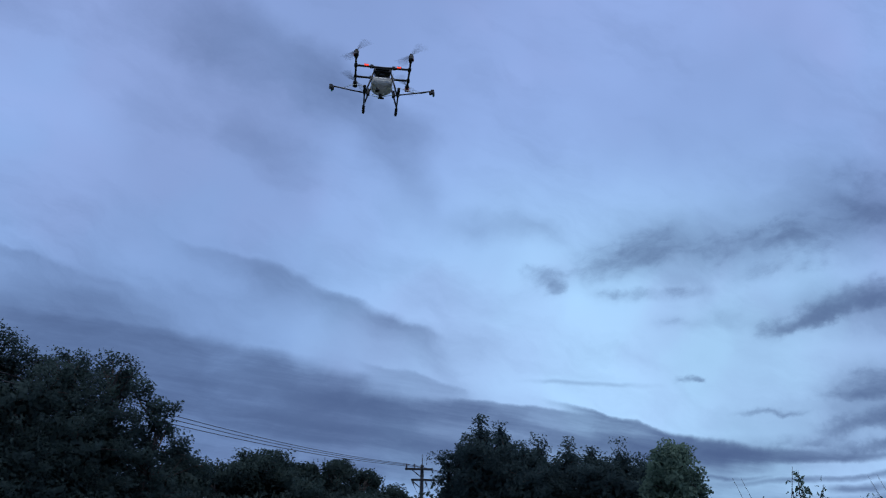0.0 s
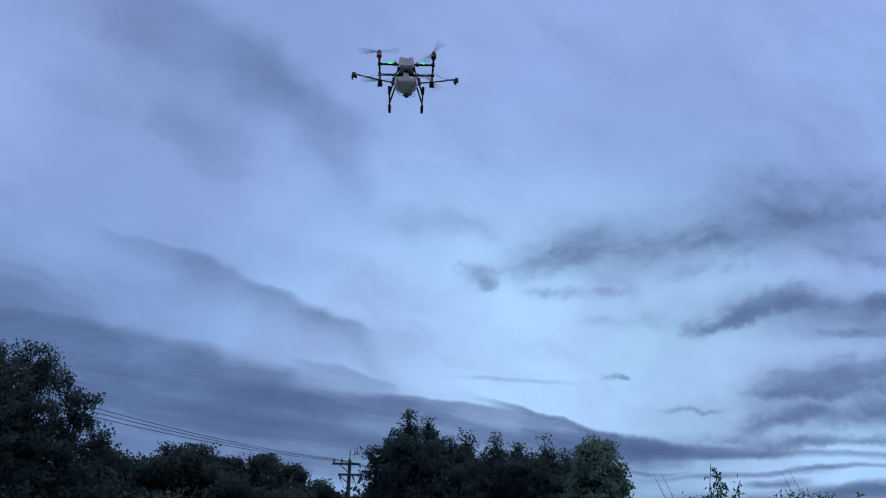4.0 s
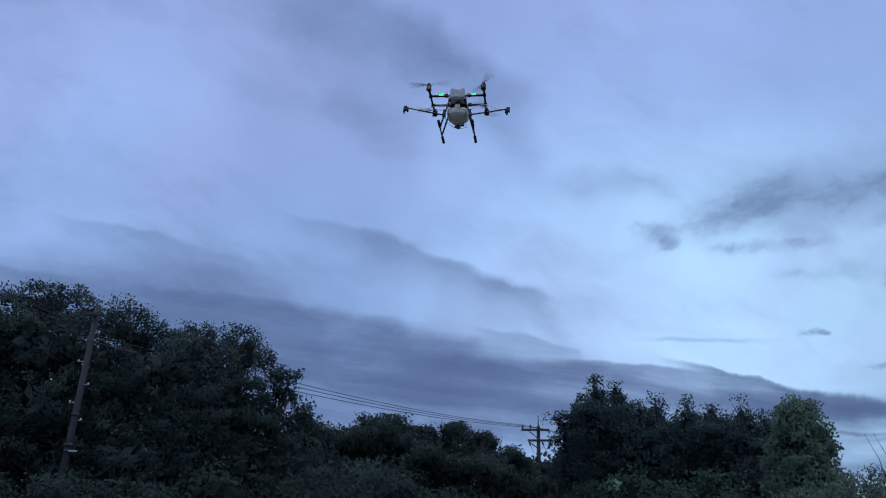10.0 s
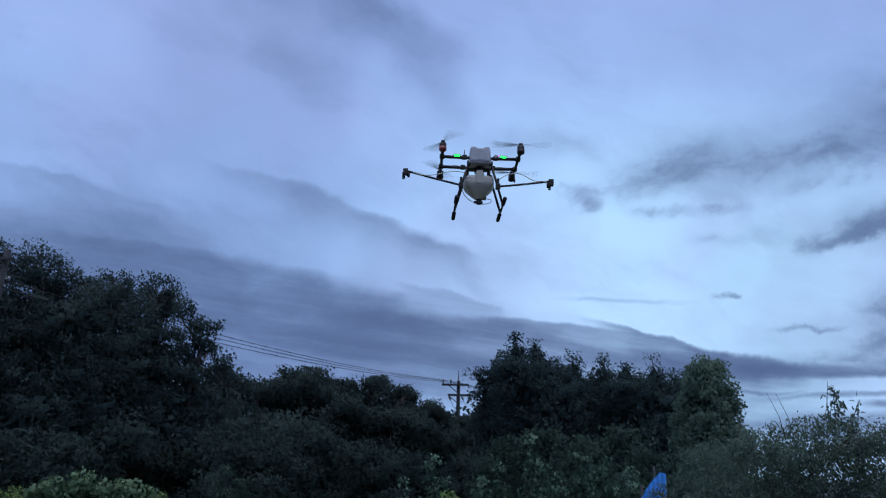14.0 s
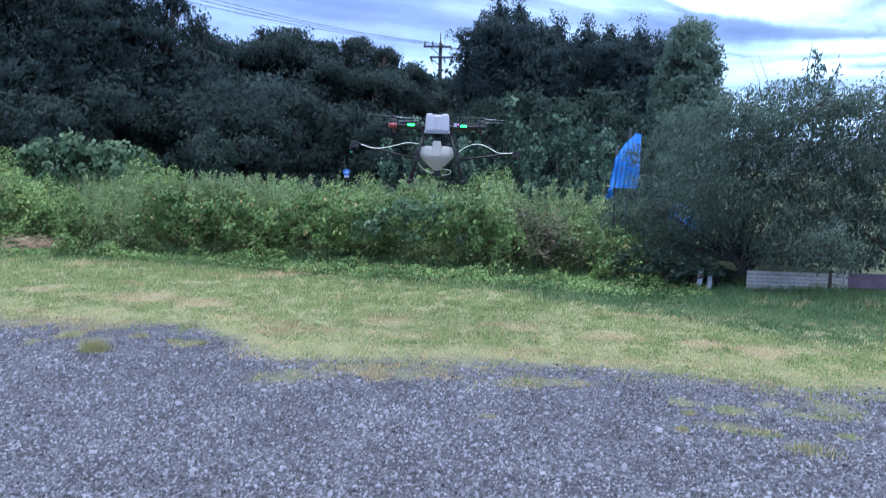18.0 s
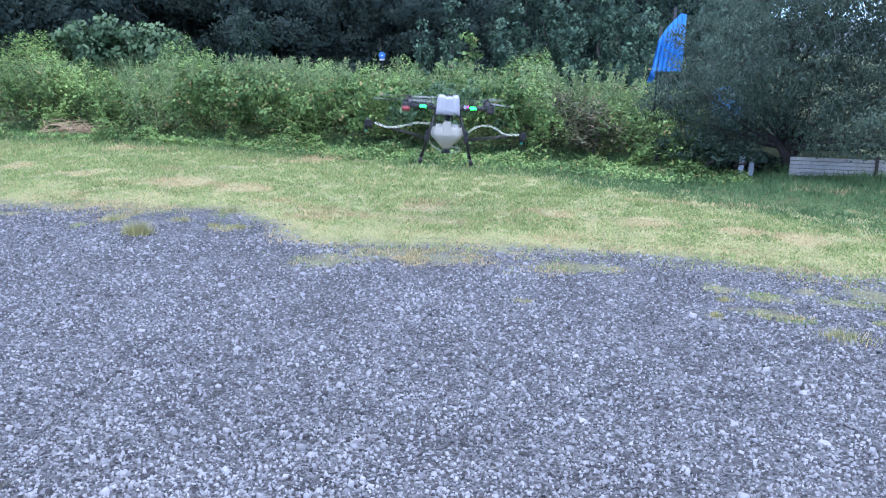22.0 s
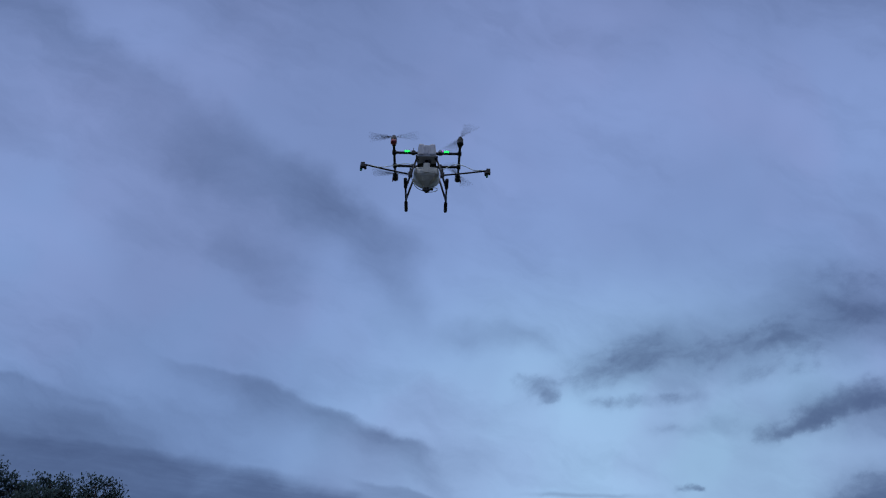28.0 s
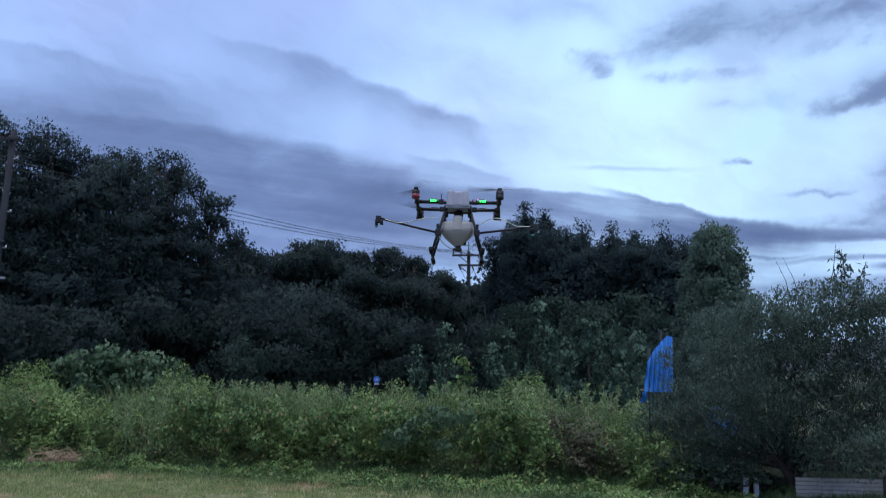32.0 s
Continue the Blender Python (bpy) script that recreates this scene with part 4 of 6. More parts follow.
def build_woods():
    rng = seeded(21)
    near = (
        (-35.0, 26.0, ((-38.6, 13.9, 0.6), (-37.4, 13.4, 0.5), (-36.3, 13.7, 0.45), (-35.2, 13.6, 0.36), (-34.4, 14.1, 0.44), (-33.6, 14.4, 0.46), (-32.8, 14.6, 0.48), (-31.9, 14.3, 0.44), (-31.1, 13.8, 0.4), (-33.2, 13.2, 0.7), (-35.0, 12.4, 0.7), (-31.4, 12.8, 0.42), (-37.4, 12.0, 0.9)),
         ((-37.5, 10.4, 1.5), (-34.0, 10.8, 1.5), (-31.6, 10.6, 1.3), (-36.5, 7.0, 1.7), (-33.0, 7.2, 1.7), (-35.0, 3.6, 1.8), (-31.8, 3.8, 1.6))),
        (-28.6, 25.4, ((-30.1, 13.6, 0.32), (-29.3, 14.0, 0.36), (-28.6, 14.2, 0.36), (-28.0, 13.6, 0.38), (-27.3, 13.0, 0.36), (-28.9, 12.9, 0.42), (-26.7, 12.4, 0.4), (-28.0, 12.0, 0.38), (-29.6, 11.4, 0.42)),
         ((-29.2, 9.6, 1.1), (-27.0, 10.0, 1.2), (-28.6, 7.2, 1.5), (-26.4, 6.8, 1.4), (-28.0, 4.0, 1.7), (-25.8, 3.4, 1.5))),
        (-24.2, 26.0, ((-25.9, 12.8, 0.36), (-25.1, 13.0, 0.30), (-24.3, 13.4, 0.32), (-23.5, 13.2, 0.32), (-24.7, 12.3, 0.34), (-23.9, 12.2, 0.34), (-23.0, 12.5, 0.28)),
         ((-25.4, 10.8, 1.0), (-23.6, 10.6, 1.0), (-24.8, 8.2, 1.4), (-22.8, 7.6, 1.3), (-24.6, 5.0, 1.6), (-22.6, 4.2, 1.5))),
        (-21.6, 26.4, ((-22.3, 13.0, 0.30), (-21.6, 13.3, 0.28), (-20.9, 13.3, 0.30), (-20.7, 12.6, 0.26), (-21.7, 12.4, 0.34), (-21.4, 11.6, 0.4), (-20.6, 11.9, 0.22)),
         ((-22.0, 10.2, 0.9), (-21.0, 8.6, 1.0), (-21.6, 6.4, 1.3), (-20.6, 3.8, 1.4))),
    )
    for az, away, heads, body in near:
        c = spot(az, 0, away)
        lobes = []
        for a, e, s in heads:
            p = spot(a, e, away + rng.uniform(-0.5, 0.5))
            lobes.append((p[0], p[1], p[2], s, s, s * 0.85))
            lobes.append((p[0] + rng.normal(0, 0.2), p[1] + 0.1, p[2] - s * 1.25, s * 1.1, s, s * 0.9))
        for a, e, s in body:
            p = spot(a, e, away - rng.uniform(0.0, 0.8))
            lobes.append((p[0], p[1], p[2], s, s * 0.8, s * 0.9))
        grow("oak_tree", (c[0], c[1], 0), lobes, OAK_LEAF, rng, "tall dark broadleaf tree at the wood's edge", leaf=0.088, width=0.65, clump=0.32, per=64, density=13, trunk=0.2, core=100, spray=0.24, core_min=0.6, own=0.12, group="trees at the wood's edge")
    behind = ((-41.0, 10.5, 33.0, 3.0), (-36.0, 10.2, 33.0, 2.8), (-31.6, 9.4, 32.0, 2.4), (-27.2, 8.4, 33.0, 2.4), (-23.6, 8.4, 33.0, 2.0), (-20.0, 6.6, 34.0, 1.6), (-24.5, 5.2, 30.0, 2.0), (-20.6, 5.6, 30.5, 1.9), (-16.8, 5.4, 31.0, 1.8), (-12.8, 5.2, 33.0, 1.8), (-29.0, 6.0, 30.0, 2.0))
    for az, el, away, half in behind:
        base, lobes = broad_lobes(az, el, away, half, rng, rows=6)
        grow("wood_tree", base, lobes, OAK_LEAF, rng, "dark leafy tree deeper in the wood", leaf=0.17, width=0.7, clump=0.6, per=36, density=5.5, trunk=0.18, group="trees of the wood", twigs=4, twig=0.03, core=140, spray=0.26, own=0.12)
    # the depth of the wood, seen only through gaps
    deep = ((-22.3, 5.0, 37.0, 2.2), (-18.3, 5.4, 38.0, 2.2), (-14.3, 5.8, 38.5, 2.2), (-10.4, 5.8, 39.0, 2.1), (-12.2, 7.0, 42.0, 1.6), (-9.8, 6.9, 43.0, 1.6), (-7.8, 6.6, 42.5, 1.6), (-5.4, 6.3, 43.0, 1.6), (-3.2, 5.6, 44.0, 1.5), (-6.5, 5.0, 39.5, 2.0), (2.6, 6.4, 37.0, 2.2), (6.6, 6.6, 37.0, 2.2), (10.6, 6.2, 37.0, 2.0))
    for az, el, away, half in deep:
        base, lobes = broad_lobes(az, el, away, half, rng, rows=5)
        grow("wood_tree", base, lobes, FAR_LEAF, rng, "dark leafy tree in the depth of the wood", leaf=0.24, width=0.75, clump=0.7, per=26, density=4.5, trunk=0.16, group="trees of the wood", core=170, spray=0.34, limbs=False, own=0.12)
    # the airy one at the end of the wood, with sky between its boughs
    c = spot(-19.2, 0, 26)
    lobes = []
    for az, el, s in ((-17.8, 10.6, 0.36), (-17.7, 9.8, 0.38), (-17.2, 8.7, 0.35), (-16.5, 7.9, 0.35), (-15.7, 7.3, 0.4), (-20.0, 11.6, 0.42), (-19.2, 11.0, 0.36), (-18.5, 10.4, 0.40), (-18.3, 9.4, 0.45), (-19.6, 9.2, 0.6), (-17.7, 8.0, 0.42), (-20.2, 7.4, 1.0), (-18.6, 6.8, 0.9), (-17.6, 5.4, 0.9), (-19.2, 4.4, 1.2), (-18.0, 2.9, 1.1), (-20.5, 2.4, 1.2)):
        p = spot(az, el, 26)
        lobes.append((p[0], p[1], p[2], s, s, s * 0.8))
    grow("oak_tree", (c[0], c[1], 0), lobes, OAK_LEAF, rng, "airy dark broadleaf tree with sky between its boughs", leaf=0.095, width=0.65, clump=0.34, per=85, density=9.0, trunk=0.14, group="trees at the wood's edge", shell=0.4, core=10, spray=0.4)
    mid = ((-8.2, 6.2, 36.0, 1.3), (-5.4, 5.9, 36.0, 1.3), (-2.8, 5.0, 36.5, 1.3), (-0.4, 4.6, 37.0, 1.2), (-16.4, 8.0, 33.0, 1.3), (-14.2, 7.7, 39.0, 1.4), (-11.4, 8.85, 40.0, 1.35), (-9.3, 7.95, 42.0, 0.9), (-7.7, 7.3, 42.0, 0.9), (-6.6, 8.0, 42.0, 0.55), (-4.8, 7.35, 43.0, 0.6), (-3.2, 6.5, 44.0, 1.0), (-1.6, 5.9, 45.0, 1.0),
           (0.4, 5.9, 45.0, 1.1))
    for az, el, away, half in mid:
        base, lobes = broad_lobes(az, el, away, half * 1.15, rng, rows=max(6, int(6.0 / (away * math.tan(radians(half))))), heads=5)
        grow("wood_tree", base, lobes, FAR_LEAF, rng, "dark leafy tree in the distant wood", leaf=0.135, width=0.7, clump=0.5, per=62, density=8.5, trunk=0.16, core=110, spray=0.3, own=0.12, group="trees of the wood", twigs=4, twig=0.03)
    # the dense tall clump beside the power pole: narrow ragged tops
    tops = ((1.9, 9.2, 0.5), (2.75, 10.75, 0.55), (4.1, 10.5, 0.62), (5.6, 9.2, 0.85), (6.6, 9.55, 0.7), (8.6, 9.25, 0.8), (10.1, 9.1, 0.8), (11.8, 9.0, 0.75), (13.2, 8.3, 1.0))
    for az, el, half in tops:
        away = 32 + rng.uniform(-1.5, 1.5)
        c = spot(az, el, away)
        w = away * math.tan(radians(half))
        lobes = [(c[0], c[1], c[2] - 0.25, w * 0.22, w * 0.22, 0.42), (c[0], c[1], c[2] - 0.5, w * 0.95, w * 0.7, 0.36), (c[0] + rng.normal(0, 0.1), c[1], c[2] - 0.85, w * 1.7, w * 1.1, 0.42)]
        z = c[2] - 1.3
        body = max(w, 0.6)
        while z > 0.6:
            lobes.append((c[0] + rng.normal(0, 0.15), c[1] - rng.uniform(0, 0.5), z, body * rng.uniform(1.6, 1.9), body * 1.2, 0.75))
            z -= 0.85
        if az < 2.0:
            lobes += [(*spot(0.15, 8.35, 31.6), 0.3, 0.3, 0.14), (*spot(0.65, 7.9, 31.6), 0.36, 0.3, 0.22), (*spot(0.75, 7.0, 31.6), 0.42, 0.3, 0.38), (*spot(0.8, 6.0, 31.6), 0.42, 0.3, 0.42), (*spot(0.7, 5.0, 31.6), 0.5, 0.3, 0.5), (*spot(1.2, 8.5, 31.6), 0.4, 0.3, 0.3)]
        grow("cypress_tree", (c[0], c[1], 0), lobes, DARK_LEAF, rng, "dense dark evergreen tree with a ragged pointed top", leaf=0.105, width=0.55, clump=0.34, per=72, density=15, trunk=0.14, core=90, spray=0.4, group="evergreens by the pole",
             droop=0.1)
    # lower trees and bushes smothered in creeper before the wood
    low = ((-36, 4.5, 22.0, 2.6), (-31, 4.0, 22.5, 2.4), (-26.5, 4.2, 23.0, 2.2), (-22.0, 4.6, 23.5, 2.2), (-17.6, 4.4, 25.0, 2.0), (-14.0, 4.0, 27.0, 2.0), (-10.4, 4.6, 28.0, 1.8), (-7.2, 4.0, 28.0, 1.6), (-4.6, 3.6, 28.0, 1.4),
           (-0.6, 3.0, 28.0, 1.4), (2.0, 4.6, 27.0, 1.3), (4.6, 5.0, 26.0, 1.4), (7.0, 4.3, 25.0, 1.4), (9.2, 4.8, 24.0, 1.4), (11.2, 3.9, 22.0, 1.3))
    for az, el, away, half in low:
        base, lobes = broad_lobes(az, el, away, half, rng, rows=4, low=0.05)
        # the leaf colour carries the wood's shade, slightly paler at right for haze
        grow("young_tree", base, lobes, VINE_DIM if az > 1 else FAR_LEAF, rng, "young tree at the foot of the wood, shade in its dark leaves", leaf=0.125, width=0.65, clump=0.42, per=40, density=9, trunk=0.07, group="young trees before the wood", limbs=False)
    # creeper columns and domes, lit by a paler leaf colour, shaded ones to the left
    vines = ((-2.6, 2.2, 21.0, 0.6, 1.9), (-1.2, 0.5, 19.5, 0.8, 1.0), (0.5, 0.9, 20.5, 0.8, 1.3), (3.6, 3.5, 21.5, 0.75, 2.2), (6.9, 3.0, 21.0, 0.8, 2.0), (8.9, 1.0, 19.0, 0.9, 1.3), (10.2, 0.3, 17.5, 0.8, 1.2), (-16.3, 1.1, 21.0, 1.0, 1.2), (-14.9, 0.8, 21.5, 0.9, 1.2),
             (5.2, 1.2, 20.0, 0.9, 1.3), (1.9, 1.7, 21.0, 0.65, 1.5), (8.1, 2.4, 22.0, 0.8, 1.6), (10.1, 1.9, 20.0, 0.8, 1.5), (-4.6, 0.6, 20.0, 0.7, 1.0), (4.4, 2.3, 22.5, 0.7, 1.5))
    for az, el, away, half, deep in vines:
        c = spot(az, el, away)
        w = away * math.tan(radians(half))
        lobes, z, k = [], c[2] - w * 0.4, 0
        while z > 0.3:
            f = 0.6 + 0.16 * k
            lobes.append((c[0] + rng.normal(0, 0.06), c[1], z, w * f, w * f, 0.42))
            z -= 0.5
            k += 1
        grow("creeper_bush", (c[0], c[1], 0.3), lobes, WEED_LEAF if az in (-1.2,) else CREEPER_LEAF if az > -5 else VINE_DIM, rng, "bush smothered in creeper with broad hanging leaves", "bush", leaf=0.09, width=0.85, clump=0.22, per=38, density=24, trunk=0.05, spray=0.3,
             group="creeper bushes", droop=0.9, limbs=False)


def build_vine_tower():
    """A dead trunk wholly covered by creeper."""
    rng = seeded(22)
    c = spot(14.9, 0, 18)
    lobes = []
    for el, az, half in ((8.25, 15.15, 1.15), (7.5, 15.15, 1.65), (6.5, 15.1, 1.95), (5.4, 15.1, 2.2), (4.2, 15.1, 2.45), (3.0, 15.0, 2.6), (1.7, 15.0, 2.6), (0.3, 14.9, 2.7), (-1.2, 14.8, 2.7), (-2.7, 14.7, 2.7), (-3.8, 14.6, 2.4)):
        p = spot(az, el, 18)
        w = 18 * math.tan(radians(half)) * 0.9
        lobes.append((p[0], p[1], p[2], w, w, 0.34))
    grow("creeper_tree", (c[0], c[1], 0), lobes, TOWER_LEAF, rng, "tree trunk wholly covered in pale green creeper", leaf=0.064, width=0.85, clump=0.2, per=66, density=66, trunk=0.14, droop=1.3, shell=0.8, core=110, spray=0.35)


def build_pear_trees():
    """Two low fruit trees with hanging narrow leaves and upright shoots."""
    rng = seeded(23)
    plans = (
        (19.1, 12.3, ((14.5, 0.5, 0.45), (15.0, 2.3, 0.45), (16.2, -0.6, 0.6), (17.0, 3.0, 0.5), (17.6, 1.2, 0.62), (18.6, 3.6, 0.42), (19.2, -1.2, 0.65), (19.4, 2.6, 0.6), (20.4, 3.7, 0.42), (20.8, 0.9, 0.62), (21.6, -1.8, 0.6), (22.0, 3.2, 0.55), (22.8, 4.0, 0.38),
                       (23.0, 0.5, 0.6), (23.6, -2.6, 0.5), (15.2, -2.6, 0.5), (17.4, -3.0, 0.5), (13.9, -2.4, 0.4), (14.4, -4.3, 0.4), (16.2, -4.6, 0.4), (20.0, -3.4, 0.5), (22.2, -4.2, 0.42), (15.2, -5.6, 0.3), (20.9, -4.9, 0.30), (22.4, -5.1, 0.20), (23.4, -5.2, 0.22), (24.9, -5.3, 0.26), (11.95, -1.7, 0.2), (12.1, 0.35, 0.13), (11.9, 1.0, 0.10), (11.3, -2.7, 0.22), (10.9, -3.6, 0.24), (11.6, -3.4, 0.22), (12.2, -3.2, 0.26), (13.2, -3.4, 0.35), (18.2, -3.8, 0.35), (23.8, -4.6, 0.36))),
        (29.6, 12.6, ((24.4, 3.2, 0.45), (25.2, 1.2, 0.6), (25.0, -2.0, 0.6), (26.4, 3.6, 0.48), (27.0, 2.0, 0.65), (27.4, -1.2, 0.6), (28.6, 3.4, 0.55), (29.4, 0.6, 0.6), (30.5, 2.4, 0.55), (31.0, -1.6, 0.55), (24.8, -3.9, 0.45), (26.8, -4.0, 0.45), (29.0, -3.6, 0.5))),
    )
    for az, away, heads in plans:
        first = az < 25
        c = spot(az, 0, away)
        lobes = []
        for a, e, s in heads:
            p = spot(a, e, away + (rng.uniform(-0.95, 1.3) if e > -2 else rng.uniform(-0.9, -0.4) if e < -4.5 and a > 19 else rng.uniform(-0.4, 0.5)))
            lobes.append((p[0], p[1], p[2], s, s * 1.2, s * 0.8))
        tree = grow("pear_tree", (c[0], c[1], 0), lobes, PEAR_LEAF, rng, "low spreading fruit tree with hanging narrow grey-green leaves", leaf=0.05, width=0.42, clump=0.2, per=56, density=40, trunk=0.06, droop=1.3, core=130, spray=0.15, core_min=0.53,
                    group="fruit trees", twig=0.005, twigs=5, own=0.6)
        # upright shoots over the crown
        runs, at = [], []
        for k in range(34 if first else 26):
            a = rng.uniform(16.2, 24.5) if first else rng.uniform(23.5, 30.5)
            foot = spot(a, rng.uniform(2.4, 4.0), away + rng.uniform(-0.5, 0.5)) - (c[0], c[1], 0)
            tall = rng.uniform(0.15, 0.5)
            if first and k < 8:
                foot, tall = spot(rng.uniform(21.6, 23.2), 4.4, away) - (c[0], c[1], 0), rng.uniform(0.4, 0.72)
            tip = foot + (rng.normal(0, 0.12), rng.normal(0, 0.1), tall)
            bend = (foot + tip) / 2 + rng.normal(0, 0.03, 3)
            runs.append((np.array([foot, bend, tip]), np.array([0.008, 0.006, 0.003])))
            f = rng.random((26, 1))
            at.append(foot + (tip - foot) * f + rng.normal(0, 0.04, (26, 3)))
        for k in range(2):
            foot = spot((19.6 if first else 27.2) + 0.5 * k, 4.2, away) - (c[0], c[1], 0)
            runs.append((np.array([foot, foot + (-0.06, 0, 0.3), foot + (-0.2, 0, 0.62)]), np.array([0.006, 0.004, 0.002])))
        v, f = leaf_arrays(rng, np.concatenate(at), 0.085, 0.5, 0.9)
        for run in runs:
            piece("shoot", tubes_mesh("shoot", [run], BARK, 4), tree)
        piece("shoot_foliage", mesh_of("shoot_foliage", v, f, PEAR_LEAF), tree)
        # forked stem
        fork = [(np.array([(0, 0, 0), (-0.02, 0, 0.26), (-0.16, 0.05, 0.48), (-0.45, 0.1, 0.56), (-0.85, 0.1, 0.85)]), np.array([0.075, 0.06, 0.042, 0.03, 0.018])),
                (np.array([(0, 0, 0.2), (0.16, 0, 0.38), (0.5, -0.1, 0.5), (0.9, -0.1, 0.8)]), np.array([0.05, 0.042, 0.03, 0.018]))]
        piece("fork", tubes_mesh("fork", fork, BARK, 8), tree)


# ---- the weed bank ----
def build_bank():
    rng = seeded(31)
    # low creeping leaves all over the slope, in billows with hollows between
    n = 185000
    x = rng.uniform(-12.5, 3.45, n)
    deep = rng.random(n) ** 1.15 * 4.6
    y = bank_line(x) + deep - 0.3
    big = np.array([noise.noise((a * 0.75, b * 0.75, 1.0)) for a, b in zip(x, y)])
    small = np.array([noise.noise((a * 2.1, b * 2.1, 5.0)) for a, b in zip(x, y)])
    tint = np.array([noise.noise((a * 0.6, b * 0.9, 14.0)) + 0.5 * noise.noise((a * 1.9, b * 1.9, 24.0)) for a, b in zip(x, y)])
    billow = 1.5 * np.abs(big) + 0.7 * np.abs(small)
    low = np.interp(x, (-2, 1, 2.4, 3.4, 3.8), (1.0, 0.85, 0.55, 0.25, 0.1))
    rise = np.clip((deep - 0.3 - 0.9 * small) / 0.5, 0.05, 1)
    lift = rise * (0.10 + 1.05 * billow) * low
    # which way the billows face, for the leaves that lie on them
    dx = np.array([abs(noise.noise(((a + 0.1) * 0.75, b * 0.75, 1.0))) for a, b in zip(x, y)]) - np.abs(big)
    dy = np.array([abs(noise.noise((a * 0.75, (b + 0.1) * 0.75, 1.0))) for a, b in zip(x, y)]) - np.abs(big)
    slope = np.stack([-dx * 15, -dy * 15 - 0.35, np.ones(n)], -1)
    part_up = rng.random(n) ** 0.24
    z = ground_height(x, y) + np.maximum(lift, 0.03) * part_up
    y = y - 0.28 * part_up ** 3 * lift * np.clip(1.5 - deep, 0, 1)
    at = np.stack([x, y, z], -1)
    # leaf colour by drifts, brighter on billow tops, browner in creases and to the right
    sort = rng.normal(0, 0.16, n) + tint + 0.35 * (billow - 0.45) - np.interp(x, (-1.5, 0.8), (0.0, 0.2))
    plain = (sort < 0.30) & (sort > -0.42)
    for name, mat, pick, size, label in (("bank_weeds", WEED_LEAF, plain, 0.052, "tangle of green weeds and creeper on the bank"),
                                         ("bright_weeds", BRIGHT_LEAF, sort >= 0.30, 0.058, "fresh bright green creeper leaves on the bank"),
                                         ("withered_weeds", BROWN_LEAF, sort <= -0.42, 0.05, "withered brown-green weeds on the bank")):
        v, f = leaf_arrays(rng, at[pick], size * rng.choice((0.65, 0.95, 1.4), pick.sum(), p=(0.4, 0.45, 0.15)), 0.65, 0.25, flat=0.8)
        me = mesh_of(name, v, f, mat, smooth=True)
        lay_leaves(me, v, f, slope[pick], own=0.5)
        tagged(new(name, me), label, "weeds", kind="stuff")
    # leaves that spill from the foot of the bank over the grass
    n = 16000
    x = rng.uniform(-9, 3.3, n)
    deep = -rng.random(n) ** 1.5 * np.interp(x, (-4, -2, 0.5, 2.2, 3.5), (0.4, 0.9, 0.9, 1.1, 0.5))
    y = bank_line(x) + deep
    z = ground_height(x, y) + (0.04 + 0.16 * rng.random(n)) * np.array([0.5 + max(0.0, noise.noise((a * 1.7, b * 1.7, 40.0))) * 1.6 for a, b in zip(x, y)])
    v, f = leaf_arrays(rng, np.stack([x, y, z], -1), 0.045, 0.7, 0.2, flat=0.6)
    tagged(new("spilling_weeds", mesh_of("spilling_weeds", v, f, WEED_LEAF)), "low leafy weeds spilling onto the grass", "weeds", kind="stuff")
    # stalks and blades standing up along the crest
    n = 26000
    x = rng.uniform(-13, 3.4, n)
    deep = rng.uniform(1.1, 4.6, n)
    y = bank_line(x) + deep
    thick = np.array([noise.noise((a * 0.8, b * 0.5, 9.0)) for a, b in zip(x, y)])
    ok = thick + rng.normal(0, 0.2, n) > 0.0
    x, y, thick = x[ok], y[ok], thick[ok]
    base = np.stack([x, y, ground_height(x, y) + 0.15], -1)
    h = rng.uniform(0.35, 0.85, len(x)) * (0.8 + 0.7 * np.clip(thick, 0, 1)) * np.interp(x, (-1, 2, 4), (0.95, 0.7, 0.45))
    a = rng.random(len(x)) * 6.283
    side = np.stack([np.cos(a), np.sin(a), 0 * a], -1) * 0.007
    lean = np.stack([rng.normal(0, 0.16, len(x)) * h, rng.normal(0, 0.16, len(x)) * h, h], -1)
    tip = lean + np.stack([rng.normal(0, 0.14, len(x)), rng.normal(0, 0.1, len(x)), -0.02 + 0 * h], -1)
    v = np.stack([base - side, base + side, base + lean * 0.62 + side * 0.7, base + lean * 0.62 - side * 0.7, base + tip], 1).reshape(-1, 3)
    k = np.arange(len(x))[:, None] * 5
    f = np.stack([k + (0, 1, 2), k + (0, 2, 3), k + (3, 2, 4)], 1).reshape(-1, 3)
    tagged(new("tall_grass", mesh_of("tall_grass", v, f, REED_LEAF)), "tall wild grass standing on the bank", "grass", kind="stuff")


